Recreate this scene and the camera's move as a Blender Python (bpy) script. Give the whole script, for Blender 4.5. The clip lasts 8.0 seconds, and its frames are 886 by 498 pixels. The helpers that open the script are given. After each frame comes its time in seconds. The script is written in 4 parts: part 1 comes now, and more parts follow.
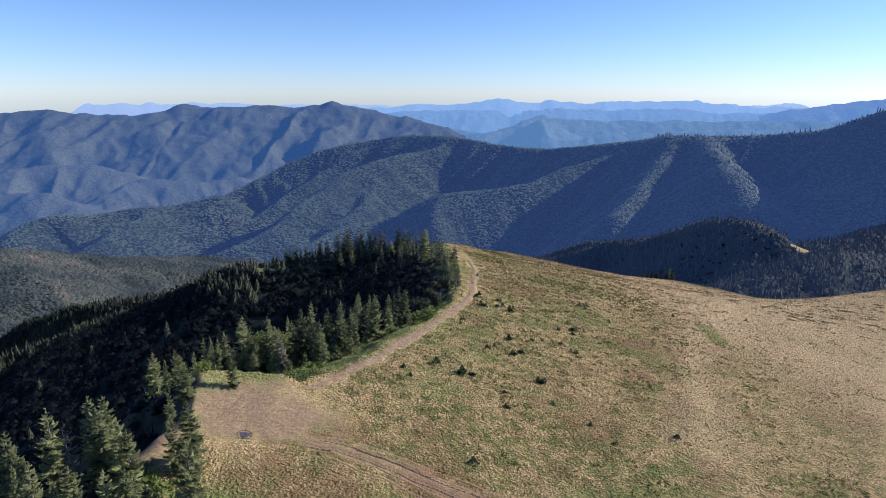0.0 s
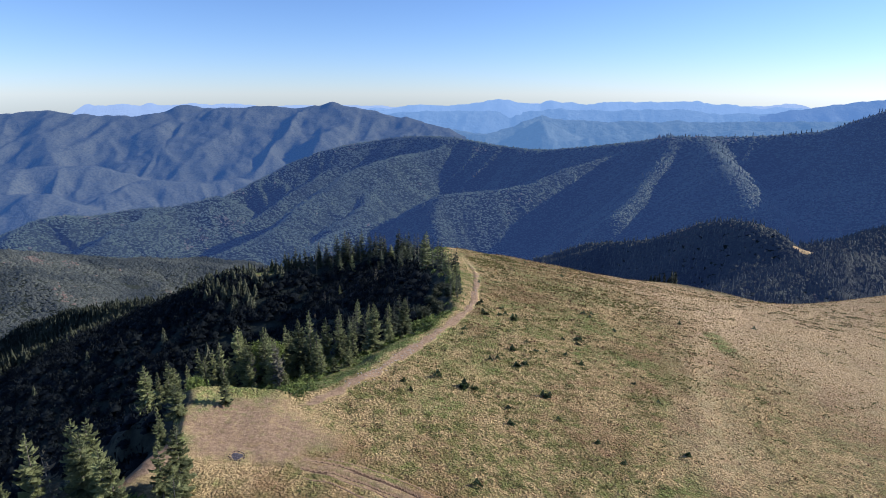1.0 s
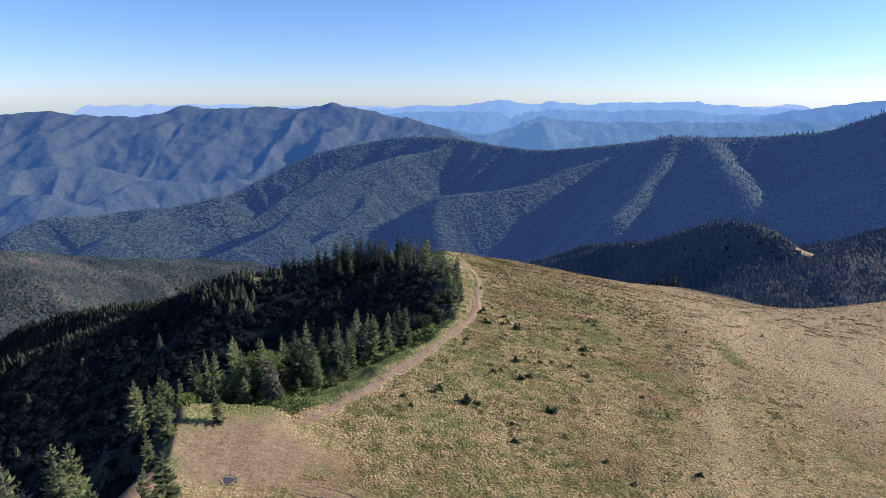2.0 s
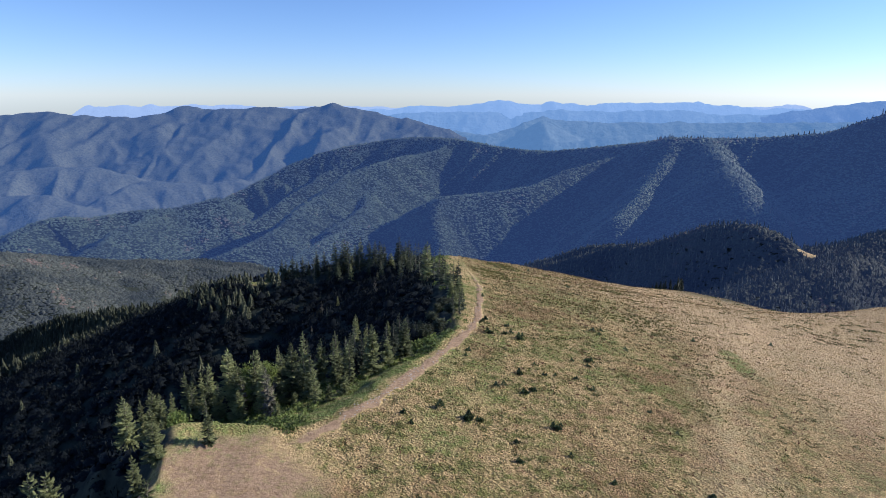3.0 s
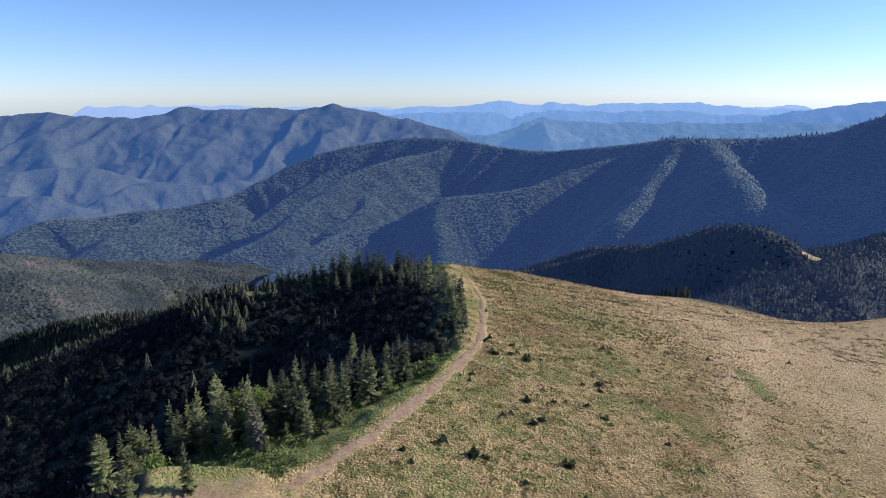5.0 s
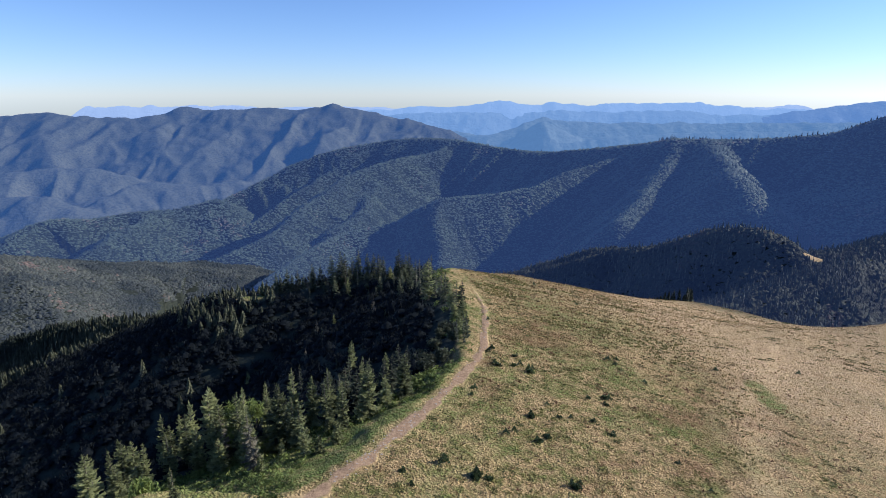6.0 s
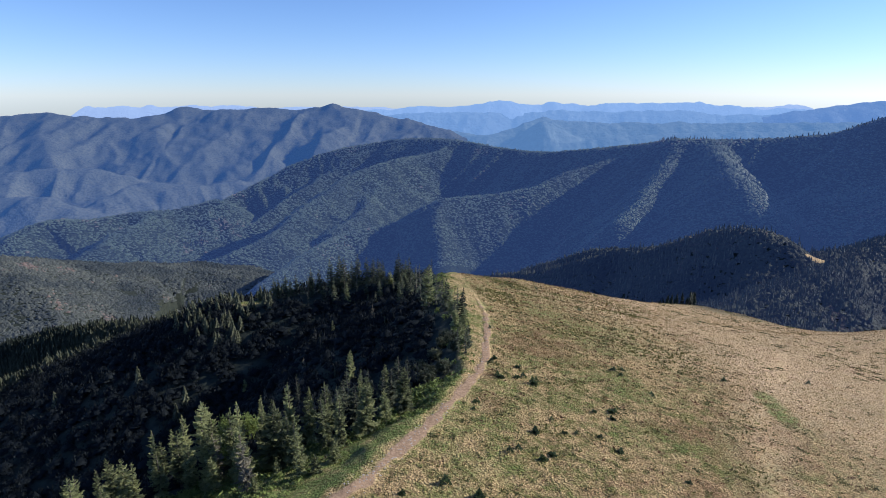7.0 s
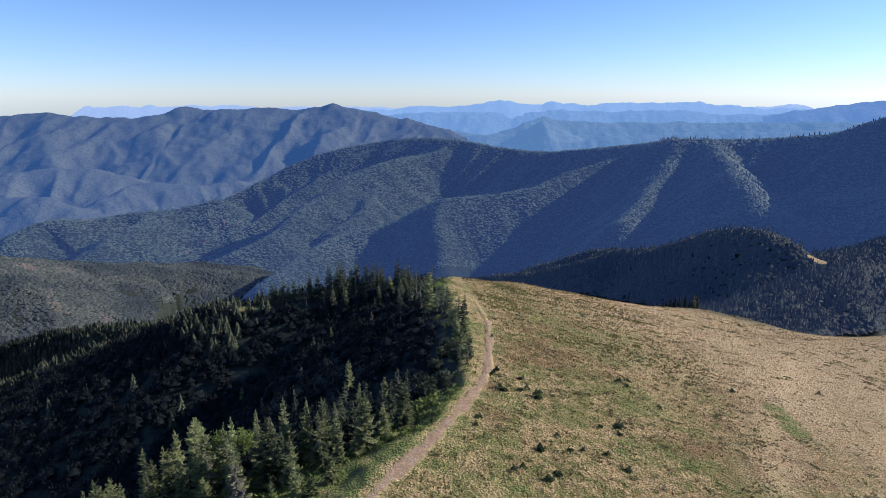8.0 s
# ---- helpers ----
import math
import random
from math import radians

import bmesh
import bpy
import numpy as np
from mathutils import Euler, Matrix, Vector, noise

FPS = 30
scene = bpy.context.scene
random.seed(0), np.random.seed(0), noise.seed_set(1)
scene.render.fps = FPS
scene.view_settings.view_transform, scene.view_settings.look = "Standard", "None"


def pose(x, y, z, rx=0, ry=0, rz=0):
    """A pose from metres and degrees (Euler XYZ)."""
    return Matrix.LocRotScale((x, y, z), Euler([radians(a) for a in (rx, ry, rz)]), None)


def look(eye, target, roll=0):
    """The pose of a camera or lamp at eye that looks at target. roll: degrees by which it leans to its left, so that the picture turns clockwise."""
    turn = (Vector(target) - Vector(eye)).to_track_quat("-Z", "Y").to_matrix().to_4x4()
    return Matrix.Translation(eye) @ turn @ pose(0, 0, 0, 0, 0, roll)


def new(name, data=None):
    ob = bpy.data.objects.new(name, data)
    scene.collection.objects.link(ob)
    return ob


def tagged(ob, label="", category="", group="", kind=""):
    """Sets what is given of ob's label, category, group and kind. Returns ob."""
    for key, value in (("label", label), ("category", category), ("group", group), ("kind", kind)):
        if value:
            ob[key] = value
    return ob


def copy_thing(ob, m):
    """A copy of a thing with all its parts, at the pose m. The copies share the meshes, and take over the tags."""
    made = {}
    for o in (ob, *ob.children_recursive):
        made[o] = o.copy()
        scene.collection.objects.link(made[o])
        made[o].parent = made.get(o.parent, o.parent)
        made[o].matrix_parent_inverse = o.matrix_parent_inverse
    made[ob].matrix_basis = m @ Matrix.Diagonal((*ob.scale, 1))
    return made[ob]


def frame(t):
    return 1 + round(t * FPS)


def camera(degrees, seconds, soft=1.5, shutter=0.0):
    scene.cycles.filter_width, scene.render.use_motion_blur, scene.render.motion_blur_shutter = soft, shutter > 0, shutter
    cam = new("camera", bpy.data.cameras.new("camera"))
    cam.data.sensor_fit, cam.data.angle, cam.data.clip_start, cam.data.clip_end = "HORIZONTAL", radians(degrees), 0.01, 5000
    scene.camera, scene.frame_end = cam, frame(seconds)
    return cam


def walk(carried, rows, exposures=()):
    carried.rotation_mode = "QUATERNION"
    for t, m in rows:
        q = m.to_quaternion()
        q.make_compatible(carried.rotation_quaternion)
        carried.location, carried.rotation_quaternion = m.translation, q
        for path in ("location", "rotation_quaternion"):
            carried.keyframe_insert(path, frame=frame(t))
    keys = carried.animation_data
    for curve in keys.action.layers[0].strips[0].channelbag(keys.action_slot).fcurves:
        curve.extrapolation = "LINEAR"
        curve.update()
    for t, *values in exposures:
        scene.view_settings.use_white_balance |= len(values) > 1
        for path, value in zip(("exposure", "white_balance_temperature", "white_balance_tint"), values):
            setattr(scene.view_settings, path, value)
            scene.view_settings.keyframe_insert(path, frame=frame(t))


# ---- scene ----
cam = camera(73.7, 8.0, soft=0.65)
PATH = [
    (0, (0.691, -4.752, 69.630), (0.806, 188.681, 18.911), 0.05),
    (1, (0.507, -1.080, 70.199), (0.489, 192.404, 19.662), 0.03),
    (2, (0.332, 2.650, 70.787), (0.202, 196.176, 20.392), 0.02),
    (3, (0.162, 6.420, 71.397), (-0.057, 199.977, 21.103), -0.00),
    (4, (-0.006, 10.210, 72.033), (-0.294, 203.788, 21.800), -0.02),
    (5, (-0.178, 14.000, 72.698), (-0.511, 207.589, 22.485), -0.04),
    (6, (-0.357, 17.770, 73.396), (-0.714, 211.360, 23.162), -0.05),
    (7, (-0.547, 21.502, 74.130), (-0.905, 215.082, 23.834), -0.07),
    (8, (-0.752, 25.175, 74.903), (-1.090, 218.736, 24.505), -0.09),
]
walk(cam, [(t, look(eye, target, roll)) for t, eye, target, roll in PATH], exposures=((0.0, 0.2, 5250, 12), (8.0, 0.2, 5250, 12)))

# world, sun
SUN_EL, SUN_AZ = 27.5, 11.0  # the sun stands off the right hand, a little ahead
world = bpy.data.worlds.new("world")
scene.world = world
world.use_nodes = True
wn = world.node_tree.nodes
sky = wn.new("ShaderNodeTexSky")
sky.sky_type, sky.sun_disc = "NISHITA", False
sky.sun_elevation, sky.sun_rotation = radians(SUN_EL), radians(90 - SUN_AZ)
sky.altitude, sky.air_density, sky.dust_density, sky.ozone_density = 1800, 1.0, 0.4, 2.5
wn["Background"].inputs["Strength"].default_value = 0.108
cool = wn.new("ShaderNodeMix")
cool.data_type, cool.blend_type = "RGBA", "MULTIPLY"
cool.inputs[0].default_value, cool.inputs[7].default_value = 1.0, (0.985, 0.965, 1.055, 1.0)
world.node_tree.links.new(sky.outputs["Color"], cool.inputs[6])
world.node_tree.links.new(cool.outputs[2], wn["Background"].inputs["Color"])
sun_way = Vector((math.cos(radians(SUN_EL)) * math.cos(radians(SUN_AZ)), math.cos(radians(SUN_EL)) * math.sin(radians(SUN_AZ)), math.sin(radians(SUN_EL))))
sun = new("sun", bpy.data.lights.new("sun", "SUN"))
sun.data.energy, sun.data.angle, sun.data.color = 5.7, radians(0.53), (1.0, 0.86, 0.66)
sun.matrix_world = look(sun_way * 300, (0, 0, 0))


# terrain: one height for every place
# (numpy only)
def lattice(ix, iy, seed):
    h = (ix.astype(np.int64) * 374761393 + iy.astype(np.int64) * 668265263 + seed * 974711) & 0xFFFFFFFF
    h = ((h ^ (h >> 13)) * 1274126177) & 0xFFFFFFFF
    return ((h ^ (h >> 16)) & 0xFFFF) / 65535.0


def noise2(x, y, seed=0):
    """Smooth value noise, -1 to 1, one cell a unit."""
    x, y = np.asarray(x, float), np.asarray(y, float)
    ix, iy = np.floor(x), np.floor(y)
    fx, fy = x - ix, y - iy
    fx, fy = fx * fx * fx * (fx * (fx * 6 - 15) + 10), fy * fy * fy * (fy * (fy * 6 - 15) + 10)
    ix, iy = ix.astype(np.int64), iy.astype(np.int64)
    a, b = lattice(ix, iy, seed), lattice(ix + 1, iy, seed)
    c, d = lattice(ix, iy + 1, seed), lattice(ix + 1, iy + 1, seed)
    return 2 * ((a + (b - a) * fx) * (1 - fy) + (c + (d - c) * fx) * fy) - 1


def fbm(x, y, size, octaves=4, seed=0, gain=0.5):
    total, amp, norm = 0.0, 1.0, 0.0
    for k in range(octaves):
        s = 2.03 ** k / size
        total = total + amp * noise2(x * s + 17.3 * k, y * s - 9.1 * k, seed + k)
        norm, amp = norm + amp, amp * gain
    return total / norm


def smooth_step(a, b, v):
    t = np.clip((v - a) / (b - a), 0, 1)
    return t * t * (3 - 2 * t)


def bend(line, steps=3):
    """The same line, rounded through its points."""
    p = np.array(line, float)
    p = np.concatenate([2 * p[:1] - p[1:2], p, 2 * p[-1:] - p[-2:-1]])
    out = []
    for k in range(1, len(p) - 2):
        for t in np.arange(steps) / steps:
            out.append(0.5 * (2 * p[k] + (p[k + 1] - p[k - 1]) * t + (2 * p[k - 1] - 5 * p[k] + 4 * p[k + 1] - p[k + 2]) * t * t + (3 * p[k] - p[k - 1] - 3 * p[k + 1] + p[k + 2]) * t ** 3))
    return out + [p[-2]]


def line_distance(x, y, line, along=False):
    """Distance from a polyline, and the third value of the line at its nearest place; on request also how far along it that is."""
    best, value, far, gone = np.full(np.shape(x), 1e9), np.zeros(np.shape(x)), np.zeros(np.shape(x)), 0.0
    for (x0, y0, z0), (x1, y1, z1) in zip(line, line[1:]):
        dx, dy = x1 - x0, y1 - y0
        size = math.hypot(dx, dy)
        t = np.clip(((x - x0) * dx + (y - y0) * dy) / (size * size), 0, 1)
        d = np.hypot(x - x0 - t * dx, y - y0 - t * dy)
        near = d < best
        best, value = np.where(near, d, best), np.where(near, z0 + t * (z1 - z0), value)
        if along:
            far = np.where(near, gone + t * size, far)
            gone += size
    return (best, value, far) if along else (best, value)


def crest(x, y, line, slope, round_top=20.0, gully=0.0, size=300.0, seed=0):
    """A ridge: its crest line with heights, flanks that fall at the slope, and gullies down the flanks."""
    d, z = line_distance(x, y, line)
    fall = np.sqrt(d * d + round_top * round_top) - round_top
    cut = gully * np.minimum(d, 260) * np.abs(fbm(x, y, size, 4, seed)) if gully else 0.0
    return z - slope * fall - cut + (gully * 14 * fbm(x, y, size * 0.5, 3, seed + 5) if gully else 0.0)


def ribbed_crest(x, y, line, slope, round_top, rib, size, seed):
    """A ridge whose flanks break into ribs and ravines that run down from the crest."""
    d, z, s = line_distance(x, y, line, True)
    fall = np.sqrt(d * d + round_top * round_top) - round_top
    wander = s / size + 0.35 * fbm(x, y, size * 1.3, 3, seed) + d / (6 * size)
    ravine = np.abs(noise2(wander, d / (5 * size), seed + 1)) + 0.45 * np.abs(noise2(wander * 2.3 + 7, d / (3 * size), seed + 2))
    depth = np.minimum(d, 1.1 * size)
    return z - slope * fall + rib * depth * (0.30 - ravine) + 0.05 * size * fbm(x, y, size * 0.5, 3, seed + 5) * smooth_step(0, 0.6 * size, d)


def soft_max(a, b, k):
    h = np.clip(0.5 + 0.5 * (a - b) / k, 0, 1)
    return b * (1 - h) + a * h + k * h * (1 - h)


RIDGE_Y = (-60, 20, 45, 60, 66, 71, 75.5, 77, 78.6, 80.5, 92, 105, 112, 125, 140, 160, 180, 200, 230, 260, 320)
RIDGE_X = (-48, -36, -34, -32, -32.5, -34, -34, -31, -20.5, -17.3, -10.5, -4.3, -1.0, 3.5, 5.5, 5, 3, 1, 1, 5, 12)
FLANK_Y = (-60, 45, 55, 61, 72, 79, 125, 140, 180, 230)
FLANK = (0.30, 0.35, 0.40, 1.25, 1.25, 0.22, 0.24, 0.44, 0.45, 0.42)
BANK_Y, BANK = (74, 84, 100, 125, 140, 160), (0, 1.6, 3.6, 3.8, 2, 0)
BENCH_Y, BENCH = (-60, 45, 60, 75, 85, 115, 140, 180, 230), (25, 20, 12, 12, 38, 44, 50, 44, 40)
WOOD_Y = (-60, 40, 56, 60, 64, 72, 85, 95, 103, 107, 111, 118, 125, 140, 160, 180, 200, 230, 260, 320)
WOOD_X = (-40, -30, -31, -37, -36, -34, -44, -42, -36, -20, -8, -4, 0, 4, 3, 0, -2, -1, 3, 10)
CREST_X = (-20, 7, 34, 62, 94, 134, 150, 165, 185, 240)
CREST_Y = (244, 250, 280, 284, 290, 314, 305, 252, 236, 226)
BOWL_RIM = ((4, 226, 9), (-40, 232, 4), (-76, 228, -1), (-100, 268, -22), (-145, 314, -47), (-205, 362, -66), (-262, 396, -84), (-360, 477, -128), (-560, 640, -230))
BROAD_HILL = ((-906, 1100, -217), (-882, 1150, -235), (-839, 1250, -270), (-823, 1320, -296), (-748, 1420, -335), (-664, 1480, -357), (-592, 1480, -369), (-525, 1450, -376), (-438, 1400, -378), (-357, 1350, -387))
MAIN_RANGE = ((1300, 800, 190), (1021, 995, 113), (913, 1245, 40), (888, 1395, -4), (796, 1545, -28), (630, 1645, -36), (602, 1895, -67), (541, 2145, -104), (362, 2445, -142), (16, 2795, -117), (-265, 2995, -138),
              (-636, 2995, -205), (-969, 2845, -360), (-1146, 2595, -429), (-1380, 2345, -396), (-1616, 2095, -430), (-1943, 1995, -452))
WEST_SPURS = (
    ((36, 2750, -137), (-113, 2600, -174), (-222, 2450, -174), (-354, 2250, -211), (-433, 2000, -266), (-498, 1800, -320), (-573, 1700, -349), (-645, 1620, -370)),
    ((-265, 2995, -140), (-508, 2895, -258), (-633, 2695, -334), (-773, 2445, -428), (-912, 2295, -478), (-1028, 2145, -497)),
    ((-200, 2450, -224), (-254, 2200, -268), (-272, 2050, -294), (-308, 1920, -318), (-348, 1830, -336)),
)
EAST_SPURS = (
    ((690, 1950, -84), (510, 1850, -109), (355, 1760, -141), (229, 1680, -171), (98, 1620, -186), (21, 1590, -189), (-54, 1560, -202), (-133, 1600, -253), (-220, 1560, -267), (-285, 1500, -277), (-317, 1440, -284), (-373, 1330, -304), (-417, 1260, -316)),
    ((-17, 1560, -194), (-26, 1490, -223), (-19, 1410, -263), (-8, 1350, -303)),
    ((623, 1640, -40), (567, 1540, -79), (497, 1450, -111), (422, 1330, -146), (366, 1220, -169)),
    ((680, 1560, -39), (617, 1350, -66), (585, 1200, -85), (577, 1100, -113), (579, 1030, -141), (580, 990, -162)),
)
LEFT_FEET = (
    ((-1491, 2000, -394), (-1511, 2150, -376), (-1437, 2200, -370), (-1362, 2250, -386), (-1260, 2350, -376), (-1123, 2400, -377), (-998, 2500, -352)),
    ((-1224, 1900, -448), (-1203, 2000, -425), (-1195, 2100, -397), (-1163, 2200, -391), (-1147, 2350, -383)),
)
SPURS = WEST_SPURS + EAST_SPURS + LEFT_FEET
SPUR_SLOPES = (0.78, 0.9, 0.9, 1.0, 1.05, 0.95, 0.72, 0.6, 0.65)
MAIN_LINE, SPUR_LINES = bend(MAIN_RANGE), [bend(line, 2) for line in SPURS]
NEAR_KNOLLS = (
    ((-119, 1250, -324), (-7, 1180, -291), (70, 1120, -269), (119, 1070, -251), (163, 1020, -229), (203, 975, -203), (239, 935, -180), (260, 915, -165), (305, 870, -146), (331, 835, -128), (346, 815, -115), (359, 795, -105), (376, 770, -97),
     (388, 750, -91), (401, 735, -91), (415, 720, -99), (428, 705, -108), (447, 690, -116), (500, 690, -125)),
    ((173, 500, -119), (210, 520, -118), (229, 530, -118), (270, 550, -119), (311, 570, -114), (350, 590, -112), (385, 610, -109), (427, 640, -109), (480, 670, -116), (542, 690, -123)),
    ((447, 740, -133), (478, 760, -127), (506, 770, -125), (543, 780, -128), (576, 790, -126), (599, 800, -120), (740, 850, -104)),
    ((167, 1110, -251), (224, 1080, -221), (251, 1060, -204), (271, 1040, -194), (297, 1010, -183)),
)
HILL = (23.06, -20.145, -6.679, 5.964, -7.175, -9.643, -1.582, -0.454, 0.357, -1.438, 1.054, 0.999, -1.313, 0.127, 2.763)

SWELLS = ((20, 215, -0.81), (5, 245, -0.96), (60, 210, 0.14), (60, 250, 0.37), (95, 200, -0.37), (95, 285, 1.06), (130, 215, -0.64), (130, 260, -1.92), (130, 300, 3.05), (165, 180, 0.27), (165, 220, 1.3), (165, 255, -2.27), (195, 190, 0.89), (195, 225, 2.53))


def edge_x(y):
    """Where the wood begins."""
    return np.interp(y, WOOD_Y, WOOD_X)


def ridge_x(y):
    """The shoulder from which the wooded flank falls."""
    return np.interp(y, RIDGE_Y, RIDGE_X)


def meadow_side(x, y):
    """Metres to the right of the wood's edge."""
    return x - edge_x(y) - 1.2 * noise2(x / 9, y / 9, 3)


def hill(x, y):
    """The bald hill: a low dome in 100 m units, that breaks off on the wooded side and behind its brow."""
    side = x - ridge_x(y) + 1.3 * noise2(x / 5, y / 5, 4) + 0.5 * noise2(x / 1.7, y / 1.7, 5)
    px, py = np.clip(np.maximum(x, ridge_x(y)), -60, 215), np.clip(y, 0, 330)
    u, v = px / 100, (py - 150) / 100
    c = HILL
    z = c[0] + c[1] * u + c[2] * v + c[3] * u * u + c[4] * u * v + c[5] * v * v + c[6] * u ** 3 + c[7] * u * u * v + c[8] * u * v * v + c[9] * v ** 3
    z = z + c[10] * u ** 4 + c[11] * u ** 3 * v + c[12] * u * u * v * v + c[13] * u * v ** 3 + c[14] * v ** 4
    past = np.maximum(y - np.interp(x, CREST_X, CREST_Y) + 10, 0)
    z = z - np.where(past < 36, 0.011 * past * past, 14.256 + 0.79 * (past - 36))
    z = z - 0.45 * np.maximum(x - 215, 0) - 0.3 * np.maximum(-y, 0) * 0.2
    for sx_, sy_, rise_ in SWELLS:
        z = z + rise_ * np.exp(-((x - sx_) ** 2 + (y - sy_) ** 2) / 1568)
    left = np.maximum(-side, 0)
    z = z - np.interp(y, FLANK_Y, FLANK) * (np.sqrt(left * left + 2.2) - 1.483) - np.interp(y, BANK_Y, BANK) * (1 - np.exp(-left / 16)) - 0.44 * np.maximum(left - np.interp(y, BENCH_Y, BENCH), 0)
    return z


def range_height(x, y):
    """The long forested range across the valley, with its spurs."""
    x, y = np.asarray(x, float), np.asarray(y, float)
    wx_, wy_ = x + 34 * fbm(x, y, 240, 3, 201), y + 34 * fbm(x, y, 240, 3, 211)
    h = ribbed_crest(wx_, wy_, MAIN_LINE, 0.72, 26, 0.36, 140, 21) - 6
    for k, line in enumerate(SPUR_LINES):
        h = soft_max(ribbed_crest(wx_, wy_, line, SPUR_SLOPES[k], 22, 0.26, 110, 31 + 3 * k) - 5, h, 22)
    return h


def height(x, y):
    x, y = np.asarray(x, float), np.asarray(y, float)
    r = np.hypot(x, y)
    far = -430 + 40 * fbm(x, y, 700, 3, 41) - 0.42 * np.clip(y - 1560, 0, 900)
    h = soft_max(crest(x, y, BROAD_HILL, 0.30, 120, 0.22, 420, 11), far, 30)
    for k, line in enumerate(NEAR_KNOLLS):
        h = soft_max(crest(x, y, line, (0.80, 0.66, 0.6, 0.7)[k], 14, 0.3, 90, 61 + 3 * k), h, 10)
    rim = soft_max(crest(x, y, BOWL_RIM[:3], 0.45, 7, 0.1, 70, 71), crest(x, y, BOWL_RIM[2:], 0.78, 7, 0.12, 70, 71), 4)
    near = soft_max(hill(x, y), rim, 5)
    near = near + smooth_step(-2, -30, meadow_side(x, y)) * 1.6 * fbm(x, y, 26, 3, 77)
    h = soft_max(near, h, 12)
    lumps = 0.35 * fbm(x, y, 14, 3, 81) + 0.16 * fbm(x, y, 2.6, 2, 85)
    return h + lumps * smooth_step(420, 250, r)


# (end of the terrain's height)
# materials
class Nodes:
    """A short hand for the nodes of one material."""

    def __init__(self, name, roughness=0.9, specular=0.2):
        self.mat = bpy.data.materials.new(name)
        self.mat.use_nodes = True
        self.tree = self.mat.node_tree
        self.bsdf = self.tree.nodes["Principled BSDF"]
        self.bsdf.inputs["Roughness"].default_value = roughness
        self.bsdf.inputs["Specular IOR Level"].default_value = specular

    def node(self, kind, **inputs):
        n = self.tree.nodes.new(kind)
        for key, value in inputs.items():
            self.feed(n.inputs[key.replace("_", " ")], value)
        return n

    def feed(self, socket, value):
        if isinstance(value, bpy.types.NodeSocket):
            self.tree.links.new(value, socket)
        else:
            socket.default_value = value

    def place(self):
        return self.node("ShaderNodeNewGeometry").outputs["Position"]

    def noise(self, size, detail=4.0, rough=0.55, vector=None):
        """Noise in the world's metres, about 0 to 1."""
        n = self.node("ShaderNodeTexNoise", Scale=1.0 / size, Detail=detail, Roughness=rough)
        self.feed(n.inputs["Vector"], vector or self.place())
        return n.outputs["Fac"]

    def ramp(self, fac, low, high):
        n = self.node("ShaderNodeMapRange", Value=fac)
        n.inputs["From Min"].default_value, n.inputs["From Max"].default_value = low, high
        return n.outputs["Result"]

    def mix(self, fac, a, b, blend="MIX"):
        n = self.node("ShaderNodeMix")
        n.data_type, n.blend_type = "RGBA", blend
        self.feed(n.inputs[0], fac)
        for k, value in ((6, a), (7, b)):
            self.feed(n.inputs[k], value if isinstance(value, bpy.types.NodeSocket) else (*value, 1.0))
        return n.outputs[2]

    def times(self, a, b, kind="MULTIPLY"):
        n = self.node("ShaderNodeMath")
        n.operation = kind
        self.feed(n.inputs[0], a)
        self.feed(n.inputs[1], b)
        return n.outputs[0]

    def attribute(self, name):
        n = self.node("ShaderNodeAttribute")
        n.attribute_name = name
        return n

    def chance(self):
        return self.node("ShaderNodeObjectInfo").outputs["Random"]

    def finish(self, color, bump=None, strength=0.6, distance=0.1):
        self.feed(self.bsdf.inputs["Base Color"], color)
        if bump is not None:
            b = self.node("ShaderNodeBump", Height=bump, Strength=strength, Distance=distance)
            self.feed(self.bsdf.inputs["Normal"], b.outputs["Normal"])
        return self.mat


